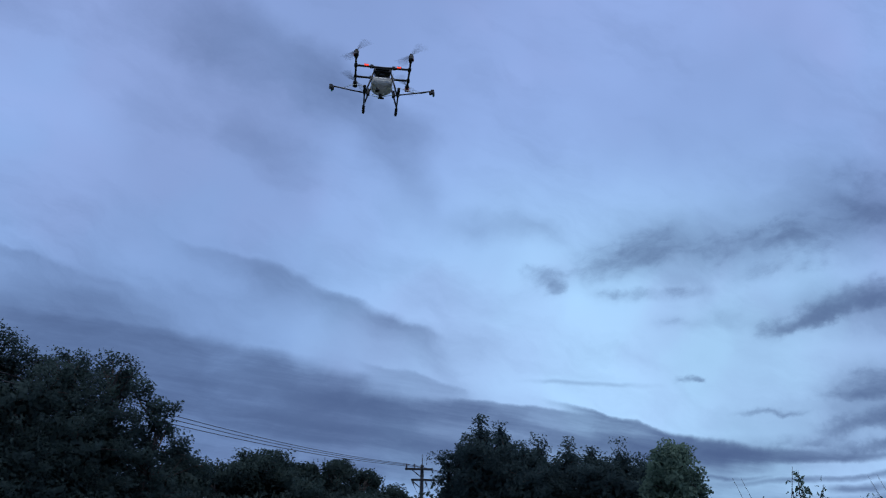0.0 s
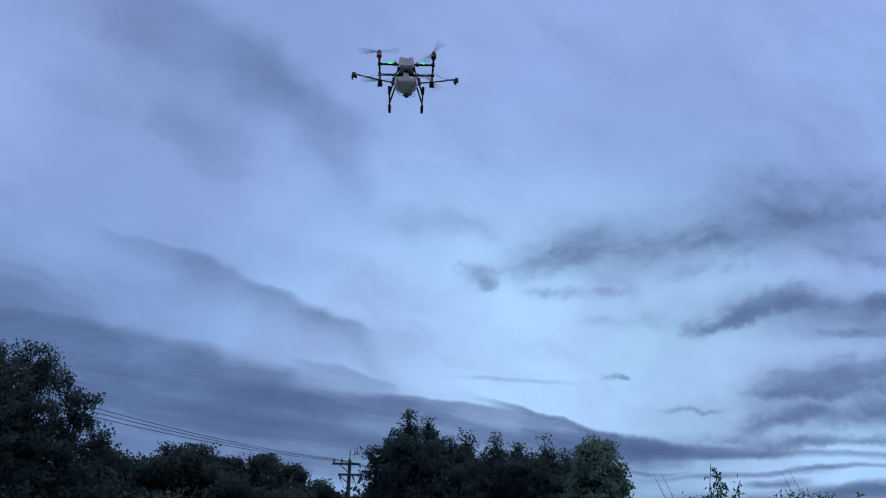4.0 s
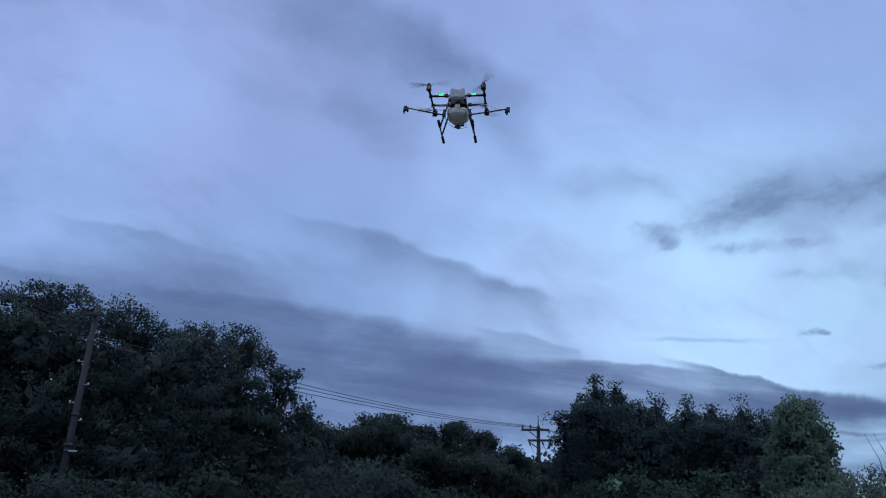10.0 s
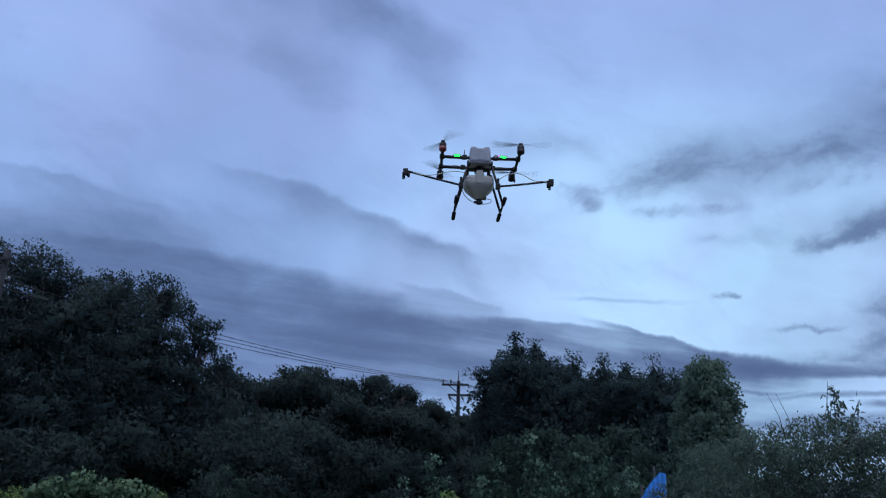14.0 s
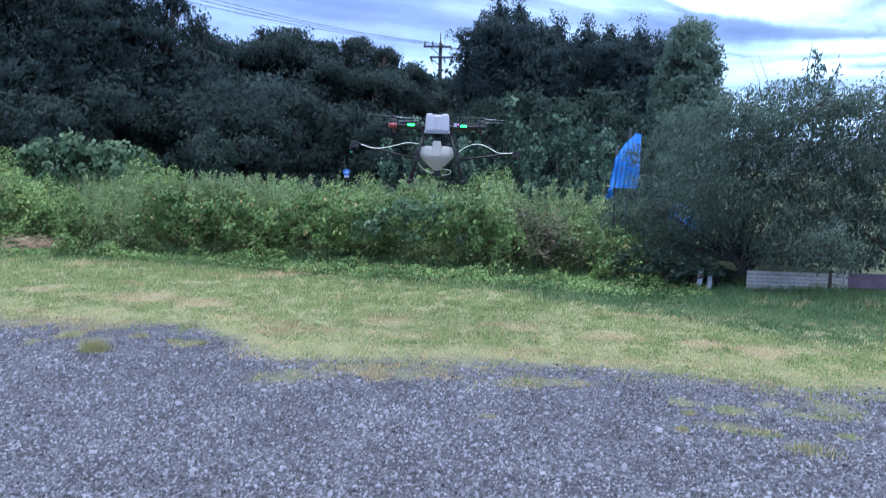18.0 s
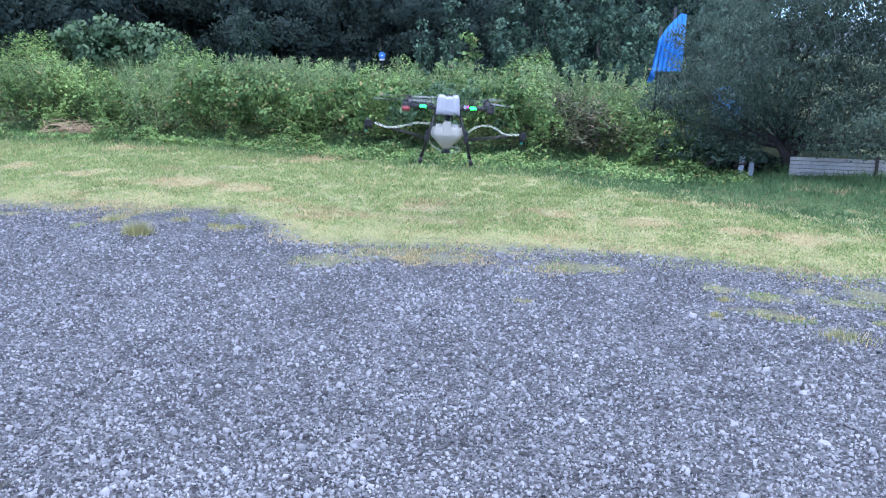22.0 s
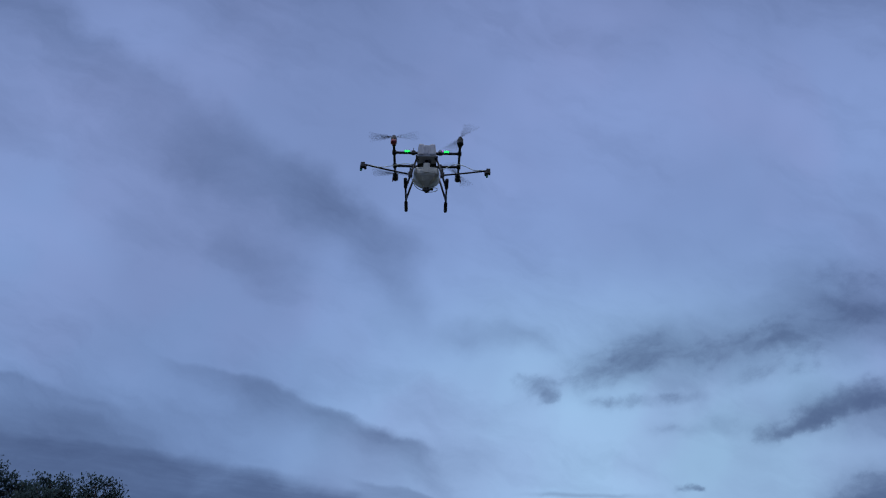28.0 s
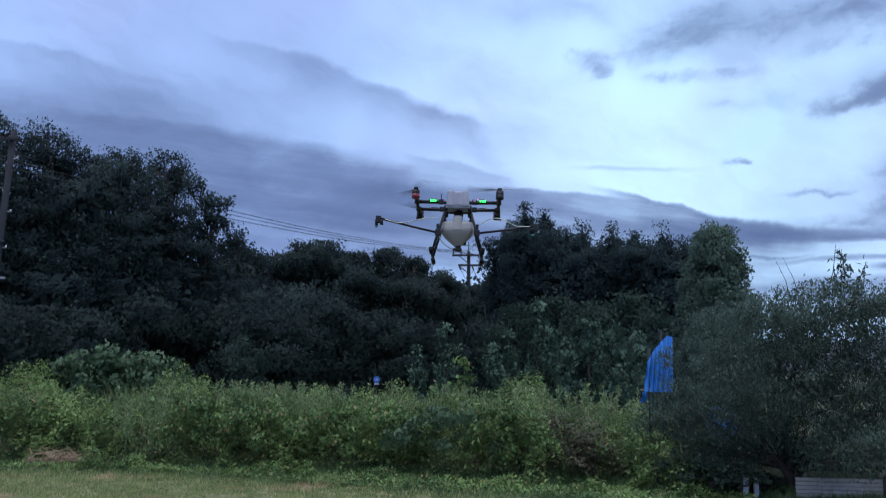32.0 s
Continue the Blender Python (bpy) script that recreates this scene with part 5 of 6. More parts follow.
def build_bushes():
    """Single clumps on the bank that can be told apart."""
    rng = seeded(32)
    # creeper mound with large leaves
    lobes = []
    for az, el, s in ((-26.3, -0.35, 0.30), (-25.4, 0.30, 0.34), (-24.4, 0.55, 0.36), (-23.4, 0.15, 0.34), (-22.5, 0.0, 0.36), (-21.5, -0.05, 0.36), (-20.7, -0.5, 0.30), (-25.4, -0.9, 0.5), (-23.6, -0.9, 0.55), (-21.8, -1.1, 0.5), (-24.4, -2.0, 0.55), (-22.4, -2.2, 0.55), (-20.7, -1.6, 0.36), (-26.2, -1.6, 0.36)):
        p = spot(az, el, 18.5)
        lobes.append((p[0], p[1], p[2], s, s * 0.9, s * 0.75))
    c = spot(-23.2, 0, 18.5)
    grow("creeper_mound", (c[0], c[1], 0.35), lobes, MOUND_LEAF, rng, "rounded mound of broad-leaved creeper above the weeds", "bush", leaf=0.095, width=0.9, clump=0.15, per=34, density=32, trunk=0.06, droop=0.8, limbs=False, spray=0.3, shell=0.85)
    clumps = ((-28.5, -2.6, 16.8, 0.55), (-19.0, -2.4, 15.8, 0.5), (-15.4, -3.0, 15.2, 0.5), (-11.0, -3.2, 14.7, 0.5), (-7.5, -3.0, 14.4, 0.55), (-4.2, -2.8, 14.2, 0.55), (-0.6, -2.9, 14.0, 0.6), (1.8, -3.6, 13.8, 0.5), (5.4, -4.5, 12.9, 0.45),
              (7.0, -5.3, 12.4, 0.36), (9.2, -4.9, 12.6, 0.45), (11.2, -5.8, 12.0, 0.34), (12.6, -6.2, 11.9, 0.34), (14.4, -6.5, 11.7, 0.36), (16.1, -6.8, 11.7, 0.32), (17.4, -6.7, 11.8, 0.26), (18.2, -5.2, 13.6, 0.5), (20.4, -5.0, 13.8, 0.5), (22.8, -5.0, 13.8, 0.5), (25.2, -5.2, 13.6, 0.5), (-24.5, -3.6, 16.0, 0.5), (-13.0, -4.6, 14.2, 0.42), (-6.0, -5.0, 13.6, 0.4), (2.5, -5.6, 12.9, 0.38))
    for k, (az, el, away, s) in enumerate(clumps):
        p = spot(az, el, away)
        lobes = [(p[0], p[1], p[2], s, s * 0.8, s * 0.7), (p[0] - s * 0.7, p[1], p[2] - s * 0.35, s * 0.7, s * 0.7, s * 0.5), (p[0] + s * 0.75, p[1] - 0.1, p[2] - s * 0.4, s * 0.7, s * 0.7, s * 0.5), (p[0], p[1] - 0.3, max(p[2] - s, 0.25), s * 0.9, s * 0.5, s * 0.5)]
        # brambles under the fruit trees get their shade from the darker leaf
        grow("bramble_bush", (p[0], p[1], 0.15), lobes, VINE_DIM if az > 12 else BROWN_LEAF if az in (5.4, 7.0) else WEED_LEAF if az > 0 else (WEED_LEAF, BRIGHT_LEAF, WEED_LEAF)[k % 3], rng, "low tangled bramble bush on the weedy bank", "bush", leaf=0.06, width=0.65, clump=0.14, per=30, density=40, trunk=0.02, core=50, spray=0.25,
             group="bushes on the bank", limbs=False, droop=0.5, flat=0.7)
    # creeper hanging over the front of the bank, with hollows beneath
    for az, away, wide in ((-2.6, 12.9, 0.75), (-6.2, 13.3, 0.6), (-9.6, 13.9, 0.65), (1.4, 12.6, 0.5), (-14.5, 14.2, 0.6), (-18.2, 14.6, 0.55)):
        c = spot(az, 0, away)
        lobes = []
        for k in range(7):
            a = (k + 0.5) / 7 * 2 - 1
            lobes.append((c[0] + a * wide, c[1] - 0.25 + 0.3 * a * a + rng.normal(0, 0.06), 0.90 - 0.30 * a * a + rng.normal(0, 0.05), 0.22, 0.24, 0.16))
            if k % 3 == 0:
                lobes.append((c[0] + a * wide * 1.1, c[1] - 0.4, 0.58 + rng.normal(0, 0.05), 0.14, 0.12, 0.16))
        grow("creeper_bush", (c[0], c[1], float(ground_height(c[0], c[1]))), lobes, WEED_LEAF if wide < 0.7 else MOUND_LEAF, rng, "creeper hanging over a hollow in the weedy bank", "bush", leaf=0.06, width=0.8, clump=0.13, per=36, density=46, trunk=0.008, droop=0.8,
             core=30, spray=0.3, limbs=False, shell=0.8, group="creepers over the bank")
    # feathery tall herbs
    herbs = [(-26.8, 17.0), (-28.9, 17.2), (-9.5, 15.0), (-3.0, 14.9), (-1.8, 15.4), (3.4, 14.2), (-5.8, 15.2), (6.2, 13.9), (8.0, 13.6)]
    herbs += [(-21.6 + 0.66 * k, 15.3 + 1.0 * ((k * 7) % 5) / 4) for k in range(14) if k not in (5, 9)]
    for az, away in herbs:
        p = spot(az, 0, away)
        g0 = float(ground_height(p[0], p[1]))
        runs, at = [], []
        for k in range(16):
            foot = np.array([rng.normal(0, 0.2), rng.normal(0, 0.2), 0.0])
            tip = foot + (rng.normal(0, 0.12), rng.normal(0, 0.12), rng.uniform(0.65, 1.0))
            runs.append((np.array([foot, (foot + tip) / 2 + rng.normal(0, 0.02, 3), tip]), np.array([0.007, 0.005, 0.002])))
            f = rng.random((75, 1)) ** 0.7
            at.append(foot + (tip - foot) * f + rng.normal(0, 0.05, (75, 3)) * (1.15 - f))
        v, f = leaf_arrays(rng, np.concatenate(at), 0.075, 0.28, 0.0, 0.7, 0.7)
        herb = thing("herb_clump", (p[0], p[1], g0), "tall feathery grey-green herb on the bank", "weed", "tall herbs on the bank")
        tagged(piece("stem_work", tubes_mesh("stem_work", runs, REED_LEAF, 3), herb), kind="stuff")
        tagged(piece("foliage", mesh_of("foliage", v, f, REED_LEAF), herb), kind="stuff")
    # heap of cut brush
    c = spot(-26.8, 0, 15.6)
    heap = thing("brush_heap", (c[0], c[1], float(ground_height(c[0], c[1]))), "heap of dry brown cut branches on the grass edge", "brush heap")
    for k in range(80):
        a = np.array([rng.normal(0, 0.26), rng.normal(0, 0.14), rng.uniform(0.02, 0.24)])
        d = np.array([rng.normal(0, 0.17), rng.normal(0, 0.12), rng.normal(0.0, 0.07)])
        piece("branch", tubes_mesh("branch", [(np.array([a - d, a + rng.normal(0, 0.03, 3), a + d]).clip((-9, -9, 0.005)), np.array([0.008, 0.006, 0.003]))], DRY_TWIG, 5), heap)


# ---- poles, wires, sign, sheets ----
def build_power_poles():
    top = spot(-1.1, 7.9, 50)
    pole = thing("power_pole", (top[0], top[1], 0), "grey concrete power pole with two crossarms and insulators", "power pole")
    h = top[2]
    piece("shaft", tubes_mesh("shaft", [([(0, 0, 0), (0, 0, h * 0.5), (0, 0, h)], [0.17, 0.135, 0.10])], CONCRETE, 14), pole)
    for x, dz in ((0.66, -0.95), (0.20, -0.95), (-0.55, -0.95)):
        piece("dropper", tubes_mesh("dropper", [([(x, -0.16, h + dz), (x + 0.25, 0.2, h + dz - 0.5), (x + 0.75, 1.0, h + dz - 1.3)], 0.012)], WIRE, 5), pole)
    piece("lightning_rod", tubes_mesh("lightning_rod", [([(0.0, 0, h - 0.5), (0, 0, h + 0.6)], [0.04, 0.026])], DARK_ARM, 6), pole)
    for dz, x0, x1, pins, hang in ((-0.25, -0.98, 0.62, (-0.9, -0.45, 0.0), 1), (-0.85, -0.62, 0.72, (-0.55, 0.20, 0.66), -1)):
        bm = bmesh.new()
        box(bm, ((x0 + x1) / 2, -0.16, h + dz), (x1 - x0, 0.10, 0.12), 0.01)
        arm = part("crossarm", bm, DARK_ARM, pole)
        bm = bmesh.new()
        box(bm, (-0.30, -0.19, h + dz - 0.26), (0.66, 0.03, 0.05), 0.004, (0, 38, 0))
        part("brace", bm, DARK_ARM, pole)
        for x in pins:
            prof = [(0.0, 0.028), (0.05, 0.03), (0.06, 0.08), (0.10, 0.03), (0.13, 0.07), (0.17, 0.03), (0.20, 0.055), (0.26, 0.02)]
            lean_x = 0.0 if hang > 0 else 0.4
            piece("insulator", tubes_mesh("insulator", [([(x + lean_x * q, -0.16, h + dz + hang * (0.05 + q)) for q, _ in prof], [r for _, r in prof])], PORCELAIN, 10), arm)
    # the nearer pole among the oaks
    foot = spot(-31.35, 0, 23.6)
    peak = spot(-30.5, 14.2, 23.6)
    lean = thing("power_pole", (foot[0], foot[1], 0), "grey concrete power pole leaning slightly before dark trees", "power pole")
    d = peak - (foot[0], foot[1], 0)
    piece("shaft", tubes_mesh("shaft", [([(0, 0, 0), d * 0.5, d], [0.10, 0.09, 0.075])], CONCRETE, 14), lean)
    bm = bmesh.new()
    box(bm, d * 0.965 + (0, -0.12, 0), (0.5, 0.07, 0.08), 0.01)
    part("crossarm", bm, DARK_ARM, lean)
    for f in (0.50, 0.52, 0.62):
        p = d * f
        piece("band", tubes_mesh("band", [([p - (0, 0, 0.04), p + (0, 0, 0.04)], [0.105, 0.105])], DARK_ARM, 14), lean)
    bm = bmesh.new()
    box(bm, d * 0.50 + (0.12, -0.05, 0), (0.34, 0.05, 0.05), 0.006)
    part("bracket", bm, STEEL, lean)
    for f, side in ((0.90, 1), (0.80, -1), (0.72, 1), (0.66, -1), (0.60, 1)):
        p = d * f
        pin = piece("step_bolt", tubes_mesh("step_bolt", [([p, p + (0.20 * side, -0.04, 0.0)], [0.012, 0.012])], STEEL, 6), lean)
        piece("insulator", tubes_mesh("insulator", [([p + (0.20 * side, -0.04, -0.01), p + (0.20 * side, -0.04, 0.05)], [0.03, 0.02])], SIGN_WHITE, 8), pin)
    # spans of wire
    off_left = spot(-46, 18.6, 24)
    for k, (sx, near_z, far_x) in enumerate(((-0.3, -0.52, -0.9), (0.0, -0.80, -0.45), (0.3, -1.08, 0.0))):
        a = peak + (sx, 0, near_z)
        b = np.array([top[0] + far_x, top[1] - 0.16, h + 0.04 - 0.08 * k])
        sag = 0.42
        t = np.linspace(0, 1, 26)[:, None]
        run = a + (b - a) * t - (0, 0, sag) * (4 * t * (1 - t))
        away = b + (b - a) * 0.6 * t + (9 * t[:, :1] * (1, 0, 0)) - (0, 0, 2.4) * t
        out = a + (off_left + (sx, 0, 0) - a) * t - (0, 0, 0.3) * (4 * t * (1 - t))
        wire = thing("power_wire", a, "thin black power wire between the poles", "wire", "power wires")
        for r in (run, away, out):
            piece("span", tubes_mesh("span", [(r - a, 0.013 if r is run else 0.012)], WIRE, 5), wire)


def build_sign():
    c = spot(-7.25, -0.75, 18.5)
    sign = thing("blue_sign", (c[0], c[1], float(ground_height(c[0], c[1]))), "small round blue sign with a white plate on a thin post", "sign")
    g0 = sign.location.z
    piece("post", tubes_mesh("post", [([(0, 0.012, 0), (0, 0.012, c[2] - g0 + 0.06)], [0.010, 0.010])], CONCRETE, 8), sign)
    bm = bmesh.new()
    bmesh.ops.create_cone(bm, cap_ends=True, segments=28, radius1=0.072, radius2=0.072, depth=0.012, matrix=pose(0, -0.01, c[2] - g0, 90))
    disc = part("disc", bm, SIGN_BLUE, sign)
    bm = bmesh.new()
    box(bm, (0, -0.018, c[2] - g0), (0.05, 0.004, 0.03), 0.001)
    part("pictogram", bm, SIGN_WHITE, disc)
    bm = bmesh.new()
    box(bm, (0, -0.01, c[2] - g0 - 0.092), (0.11, 0.008, 0.035), 0.002)
    part("plate", bm, SIGN_WHITE, sign)


def build_blue_sheet():
    """Blue corrugated sheet propped on posts beside the fruit tree."""
    rng = seeded(41)
    c = spot(11.3, 0, 13.6)
    ob = thing("blue_sheet", (c[0], c[1], 0), "bright blue corrugated sheet propped against posts among leaves", "sheet")
    def sheet(x0, x1, z0, z1, top0, top1, jag, y):
        nx, nz = 44, 14
        u, w = np.meshgrid(np.linspace(0, 1, nx), np.linspace(0, 1, nz), indexing="ij")
        top = z1 + jag * np.interp(u, (0, 0.3, 0.55, 0.8, 1), (-0.62, -0.30, -0.12, 0.04, 0.0))
        z = z0 + (top - z0) * w
        x = (x0 + (x1 - x0) * u) * (1 - w) + (top0 + (top1 - top0) * u) * w
        yy = y + 0.018 * np.sin(u * 6 * 2 * np.pi) + 0.03 * np.sin(w * 5 + u * 3)
        f = np.stack([x, yy, z], -1).reshape(-1, 3)
        b = f + (0, 0.006, 0)
        i, j = np.meshgrid(np.arange(nx - 1), np.arange(nz - 1), indexing="ij")
        q = np.stack([i * nz + j, (i + 1) * nz + j, (i + 1) * nz + j + 1, i * nz + j + 1], -1).reshape(-1, 4)
        return mesh_of("panel", np.concatenate([f, b]), np.concatenate([q, q[:, ::-1] + len(f)]), BLUE_SHEET, smooth=True)
    piece("panel", sheet(-0.22, 0.22, 1.31, 2.15, -0.16, 0.25, 0.62, 0.0), ob)
    piece("panel", sheet(-0.27, -0.18, 1.14, 1.36, -0.24, -0.15, 0.1, 0.03), ob)
    piece("panel", sheet(0.03, 0.11, 0.74, 0.95, 0.03, 0.11, 0.1, 0.03), ob)
    piece("panel", sheet(0.75, 1.25, 0.2, 1.1, 0.75, 1.25, 0.1, 0.3), ob)
    for x, h in ((0.08, 2.26), (-0.12, 1.98), (0.70, 1.5), (1.28, 1.3)):
        piece("post", tubes_mesh("post", [([(x, 0.06, 0), (x, 0.06, h)], [0.022, 0.02])], CONCRETE, 8), ob)


def build_low_wall():
    a = spot(19.3, 0, 11.95)
    b = spot(24.9, 0, 12.25)
    d = b - a
    length, turn = np.hypot(d[0], d[1]), math.degrees(math.atan2(d[1], d[0]))
    wall = thing("low_board_wall", (a[0], a[1], 0), "low wall of weathered white boards under the fruit trees", "low wall")
    wall.rotation_euler = (0, 0, radians(turn))
    for k in range(6):
        bm = bmesh.new()
        box(bm, (length / 2, 0.010 * (k % 2), 0.028 + 0.050 * k), (length, 0.02, 0.042), 0.004, (5, 0, 0.15 * (k % 3 - 1)))
        part("board", bm, WHITE_BOARD, wall)
    bm = bmesh.new()
    box(bm, (-0.42, 0.12, 0.14), (0.05, 0.04, 0.28), 0.006, (0, 3, 0))
    part("post", bm, WHITE_BOARD, wall)
    bm = bmesh.new()
    box(bm, (length + 0.03, 0, 0.15), (0.05, 0.05, 0.30), 0.006)
    part("post", bm, WHITE_BOARD, wall)
    bm = bmesh.new()
    box(bm, (length - 0.17, -0.03, 0.18), (0.035, 0.035, 0.36), 0.004)
    part("post", bm, BARK, wall)
    stakes = thing("marker_stake", (3.30, 11.2, 0), "short pale wooden stake under the fruit tree", "stake", "stakes by the tree")
    bm = bmesh.new()
    box(bm, (0, 0, 0.16), (0.07, 0.03, 0.32), 0.006, (0, 4, 0), 0.85)
    part("shaft", bm, SIGN_WHITE, stakes)
    bm = bmesh.new()
    box(bm, (0, -0.004, 0.315), (0.076, 0.036, 0.02), 0.005, (0, 4, 0))
    part("split_top", bm, BARK, stakes)
    copy_thing(stakes, pose(3.45, 11.24, 0, 0, -3, 12))
    panel = thing("dark_board", (b[0], b[1], 0), "dull purple board standing at the end of the low wall", "board")
    bm = bmesh.new()
    box(bm, (0.72, 0.05, 0.15), (1.25, 0.03, 0.30), 0.006, (0, 0, -6))
    part("plank", bm, PURPLE_BOARD, panel)
    bm = bmesh.new()
    box(bm, (0.72, 0.09, 0.12), (0.05, 0.05, 0.24), 0.006)
    part("post", bm, BARK, panel)


def build_hill():
    """A far wooded ridge, seen low beside the fruit trees."""
    rng = seeded(51)
    az = np.linspace(-80, 80, 240)
    el = 1.2 + 1.0 * np.exp(-((az - 33) / 9) ** 2) * 2 + 0.5 * np.sin(az * 0.11) + 0.25 * np.sin(az * 0.45) + rng.normal(0, 0.05, len(az))
    rows = []
    for away, f in ((520, -0.1), (560, 0.35), (610, 0.7), (680, 1.0), (760, 0.3)):
        a = np.radians(az)
        rows.append(np.stack([away * np.sin(a), away * np.cos(a), 0 * a + np.where(f < 0, -1, 680 * np.tan(np.radians(el)) * f)], -1))
    v = np.stack(rows, 0).reshape(-1, 3)
    n = len(az)
    i, j = np.meshgrid(np.arange(len(rows) - 1), np.arange(n - 1), indexing="ij")
    q = np.stack([i * n + j, i * n + j + 1, (i + 1) * n + j + 1, (i + 1) * n + j], -1).reshape(-1, 4)
    tagged(new("backdrop_hill", mesh_of("backdrop_hill", v, q, HILL, smooth=True)), "far wooded ridge under the evening sky", "hill", kind="structure")


# ---- the spraying drone ----
S = 0.8
PROPS = []


def build_drone():
    d = thing("spray_drone", (0, 0, 0), "black four-rotor crop-spraying drone with white tank, hovering", "drone")

    def tube(name, pts, r, mat, parent=d, label="", sides=10):
        if name == "hose":
            # a smooth run through the points
            p = np.array([pts[0], *pts, pts[-1]], float)
            out = []
            for k in range(1, len(p) - 2):
                for f in np.arange(0, 1, 0.2):
                    out.append(0.5 * (2 * p[k] + (p[k + 1] - p[k - 1]) * f + (2 * p[k - 1] - 5 * p[k] + 4 * p[k + 1] - p[k + 2]) * f ** 2 + (3 * p[k] - p[k - 1] - 3 * p[k + 1] + p[k + 2]) * f ** 3))
            pts = out + [p[-1]]
        return piece(name, tubes_mesh(name, [(np.array(pts, float) * S, np.array(r, float) * S if np.ndim(r) else r * S)], mat, sides), parent, label)

    def block(name, centre, size, mat, bevel=0.008, parent=d, label="", turn=(0, 0, 0), taper=1.0):
        bm = bmesh.new()
        box(bm, [c * S for c in centre], [c * S for c in size], bevel * S, turn, taper)
        return part(name, bm, mat, parent, label)

    for x in (-0.487, 0.487):
        tube("side_arm", [(x, -0.455, 0.0), (x, 0.0, -0.012), (x, 0.50, 0.0)], 0.019, CARBON)
    for y in (-0.18, 0.17):
        tube("cross_arm", [(-0.49, y, -0.006), (0, y, -0.012), (0.49, y, -0.006)], 0.021, CARBON)
        for x in (-0.487, 0.487, -0.20, 0.20):
            block("clamp", (x, y, -0.004), (0.06, 0.055, 0.055), BLACK_PLASTIC, 0.008)
    block("centre_frame", (0, 0, -0.025), (0.29, 0.36, 0.045), BLACK_PLASTIC, 0.012)
    block("lower_plate", (0, 0, -0.062), (0.24, 0.30, 0.016), CARBON, 0.004)
    block("controller", (0, 0.02, -0.095), (0.10, 0.16, 0.06), BLACK_PLASTIC, 0.01)
    tube("valve_column", [(0.0, -0.08, -0.06), (0.0, -0.08, -0.24)], 0.030, BLACK_PLASTIC)
    tube("wiring", [(0.05, -0.13, -0.10), (0.06, -0.15, -0.15), (0.05, -0.12, -0.21)], 0.008, RUBBER)
    # battery with its two raised cheeks
    bat = block("battery", (0, -0.12, 0.03), (0.26, 0.19, 0.19), GREY_CASE, 0.026, label="pale grey battery case", taper=1.08)
    for x in (-0.085, 0.085):
        block("cheek", (x, -0.123, 0.035), (0.080, 0.205, 0.205), GREY_CASE, 0.024, bat, taper=1.06)
    block("rib", (0.0, -0.216, 0.03), (0.05, 0.014, 0.15), GREY_CASE, 0.004, bat)
    block("foot", (0, -0.115, -0.068), (0.29, 0.19, 0.03), GREY_CASE, 0.008, bat)
    block("handle", (0, -0.10, 0.132), (0.09, 0.03, 0.018), BLACK_PLASTIC, 0.006, bat)
    # tank: a rounded box that narrows to its outlet
    bm = bmesh.new()
    rings = ((-0.222, 0.15, 0.15), (-0.232, 0.182, 0.168), (-0.258, 0.192, 0.178), (-0.312, 0.196, 0.181), (-0.34, 0.188, 0.176), (-0.372, 0.166, 0.16), (-0.435, 0.104, 0.108), (-0.485, 0.05, 0.055), (-0.50, 0.034, 0.038))
    loops = []
    for z, rx, ry in rings:
        ring = []
        for k in range(32):
            a = 2 * math.pi * k / 32
            c, s = math.cos(a), math.sin(a)
            p = 0.42
            ring.append(bm.verts.new((S * rx * math.copysign(abs(c) ** p, c), S * (0.02 + ry * math.copysign(abs(s) ** p, s)), S * z)))
        loops.append(ring)
    for a, b in zip(loops, loops[1:]):
        for k in range(32):
            bm.faces.new((a[k], b[k], b[(k + 1) % 32], a[(k + 1) % 32]))
    bm.faces.new(loops[0])
    bm.faces.new(loops[-1][::-1])
    bmesh.ops.recalc_face_normals(bm, faces=bm.faces)
    tank = part("tank", bm, WHITE_TANK, d, "milky white plastic spray tank")
    block("filler", (0, -0.13, -0.225), (0.10, 0.075, 0.09), WHITE_TANK, 0.014, tank)
    block("lid", (0, -0.13, -0.175), (0.088, 0.068, 0.02), WHITE_TANK, 0.006, tank)
    block("badge", (0, -0.163, -0.30), (0.085, 0.012, 0.075), WHITE_TANK, 0.004, tank)
    for x in (-0.15, 0.15):
        block("strap_lug", (x, -0.10, -0.225), (0.035, 0.05, 0.03), BLACK_PLASTIC, 0.005, tank)
    tube("outlet_pump", [(0.01, 0.02, -0.49), (0.01, 0.02, -0.56)], 0.036, BLACK_PLASTIC)
    block("pump_box", (0.07, 0.09, -0.44), (0.07, 0.08, 0.06), BLACK_PLASTIC, 0.008)
    block("fitting", (0.0, -0.005, -0.545), (0.11, 0.03, 0.03), BLACK_PLASTIC, 0.005)
    # landing gear
    for sx in (-1, 1):
        for y in (-0.16, 0.16):
            tube("leg", [(sx * 0.135, y, -0.05), (sx * 0.225, y, -0.36), (sx * 0.298, y, -0.62)], 0.0155, CARBON)
            block("leg_joint", (sx * 0.142, y, -0.075), (0.045, 0.05, 0.06), BLACK_PLASTIC, 0.006)
        skid = tube("skid", [(sx * 0.298, -0.40, -0.625), (sx * 0.298, 0.44, -0.625)], 0.0145, CARBON)
        for y0, y1 in ((-0.41, -0.19), (0.22, 0.46)):
            tube("skid_foam", [(sx * 0.298, y0, -0.625), (sx * 0.298, y1, -0.625)], 0.026, RUBBER, skid)
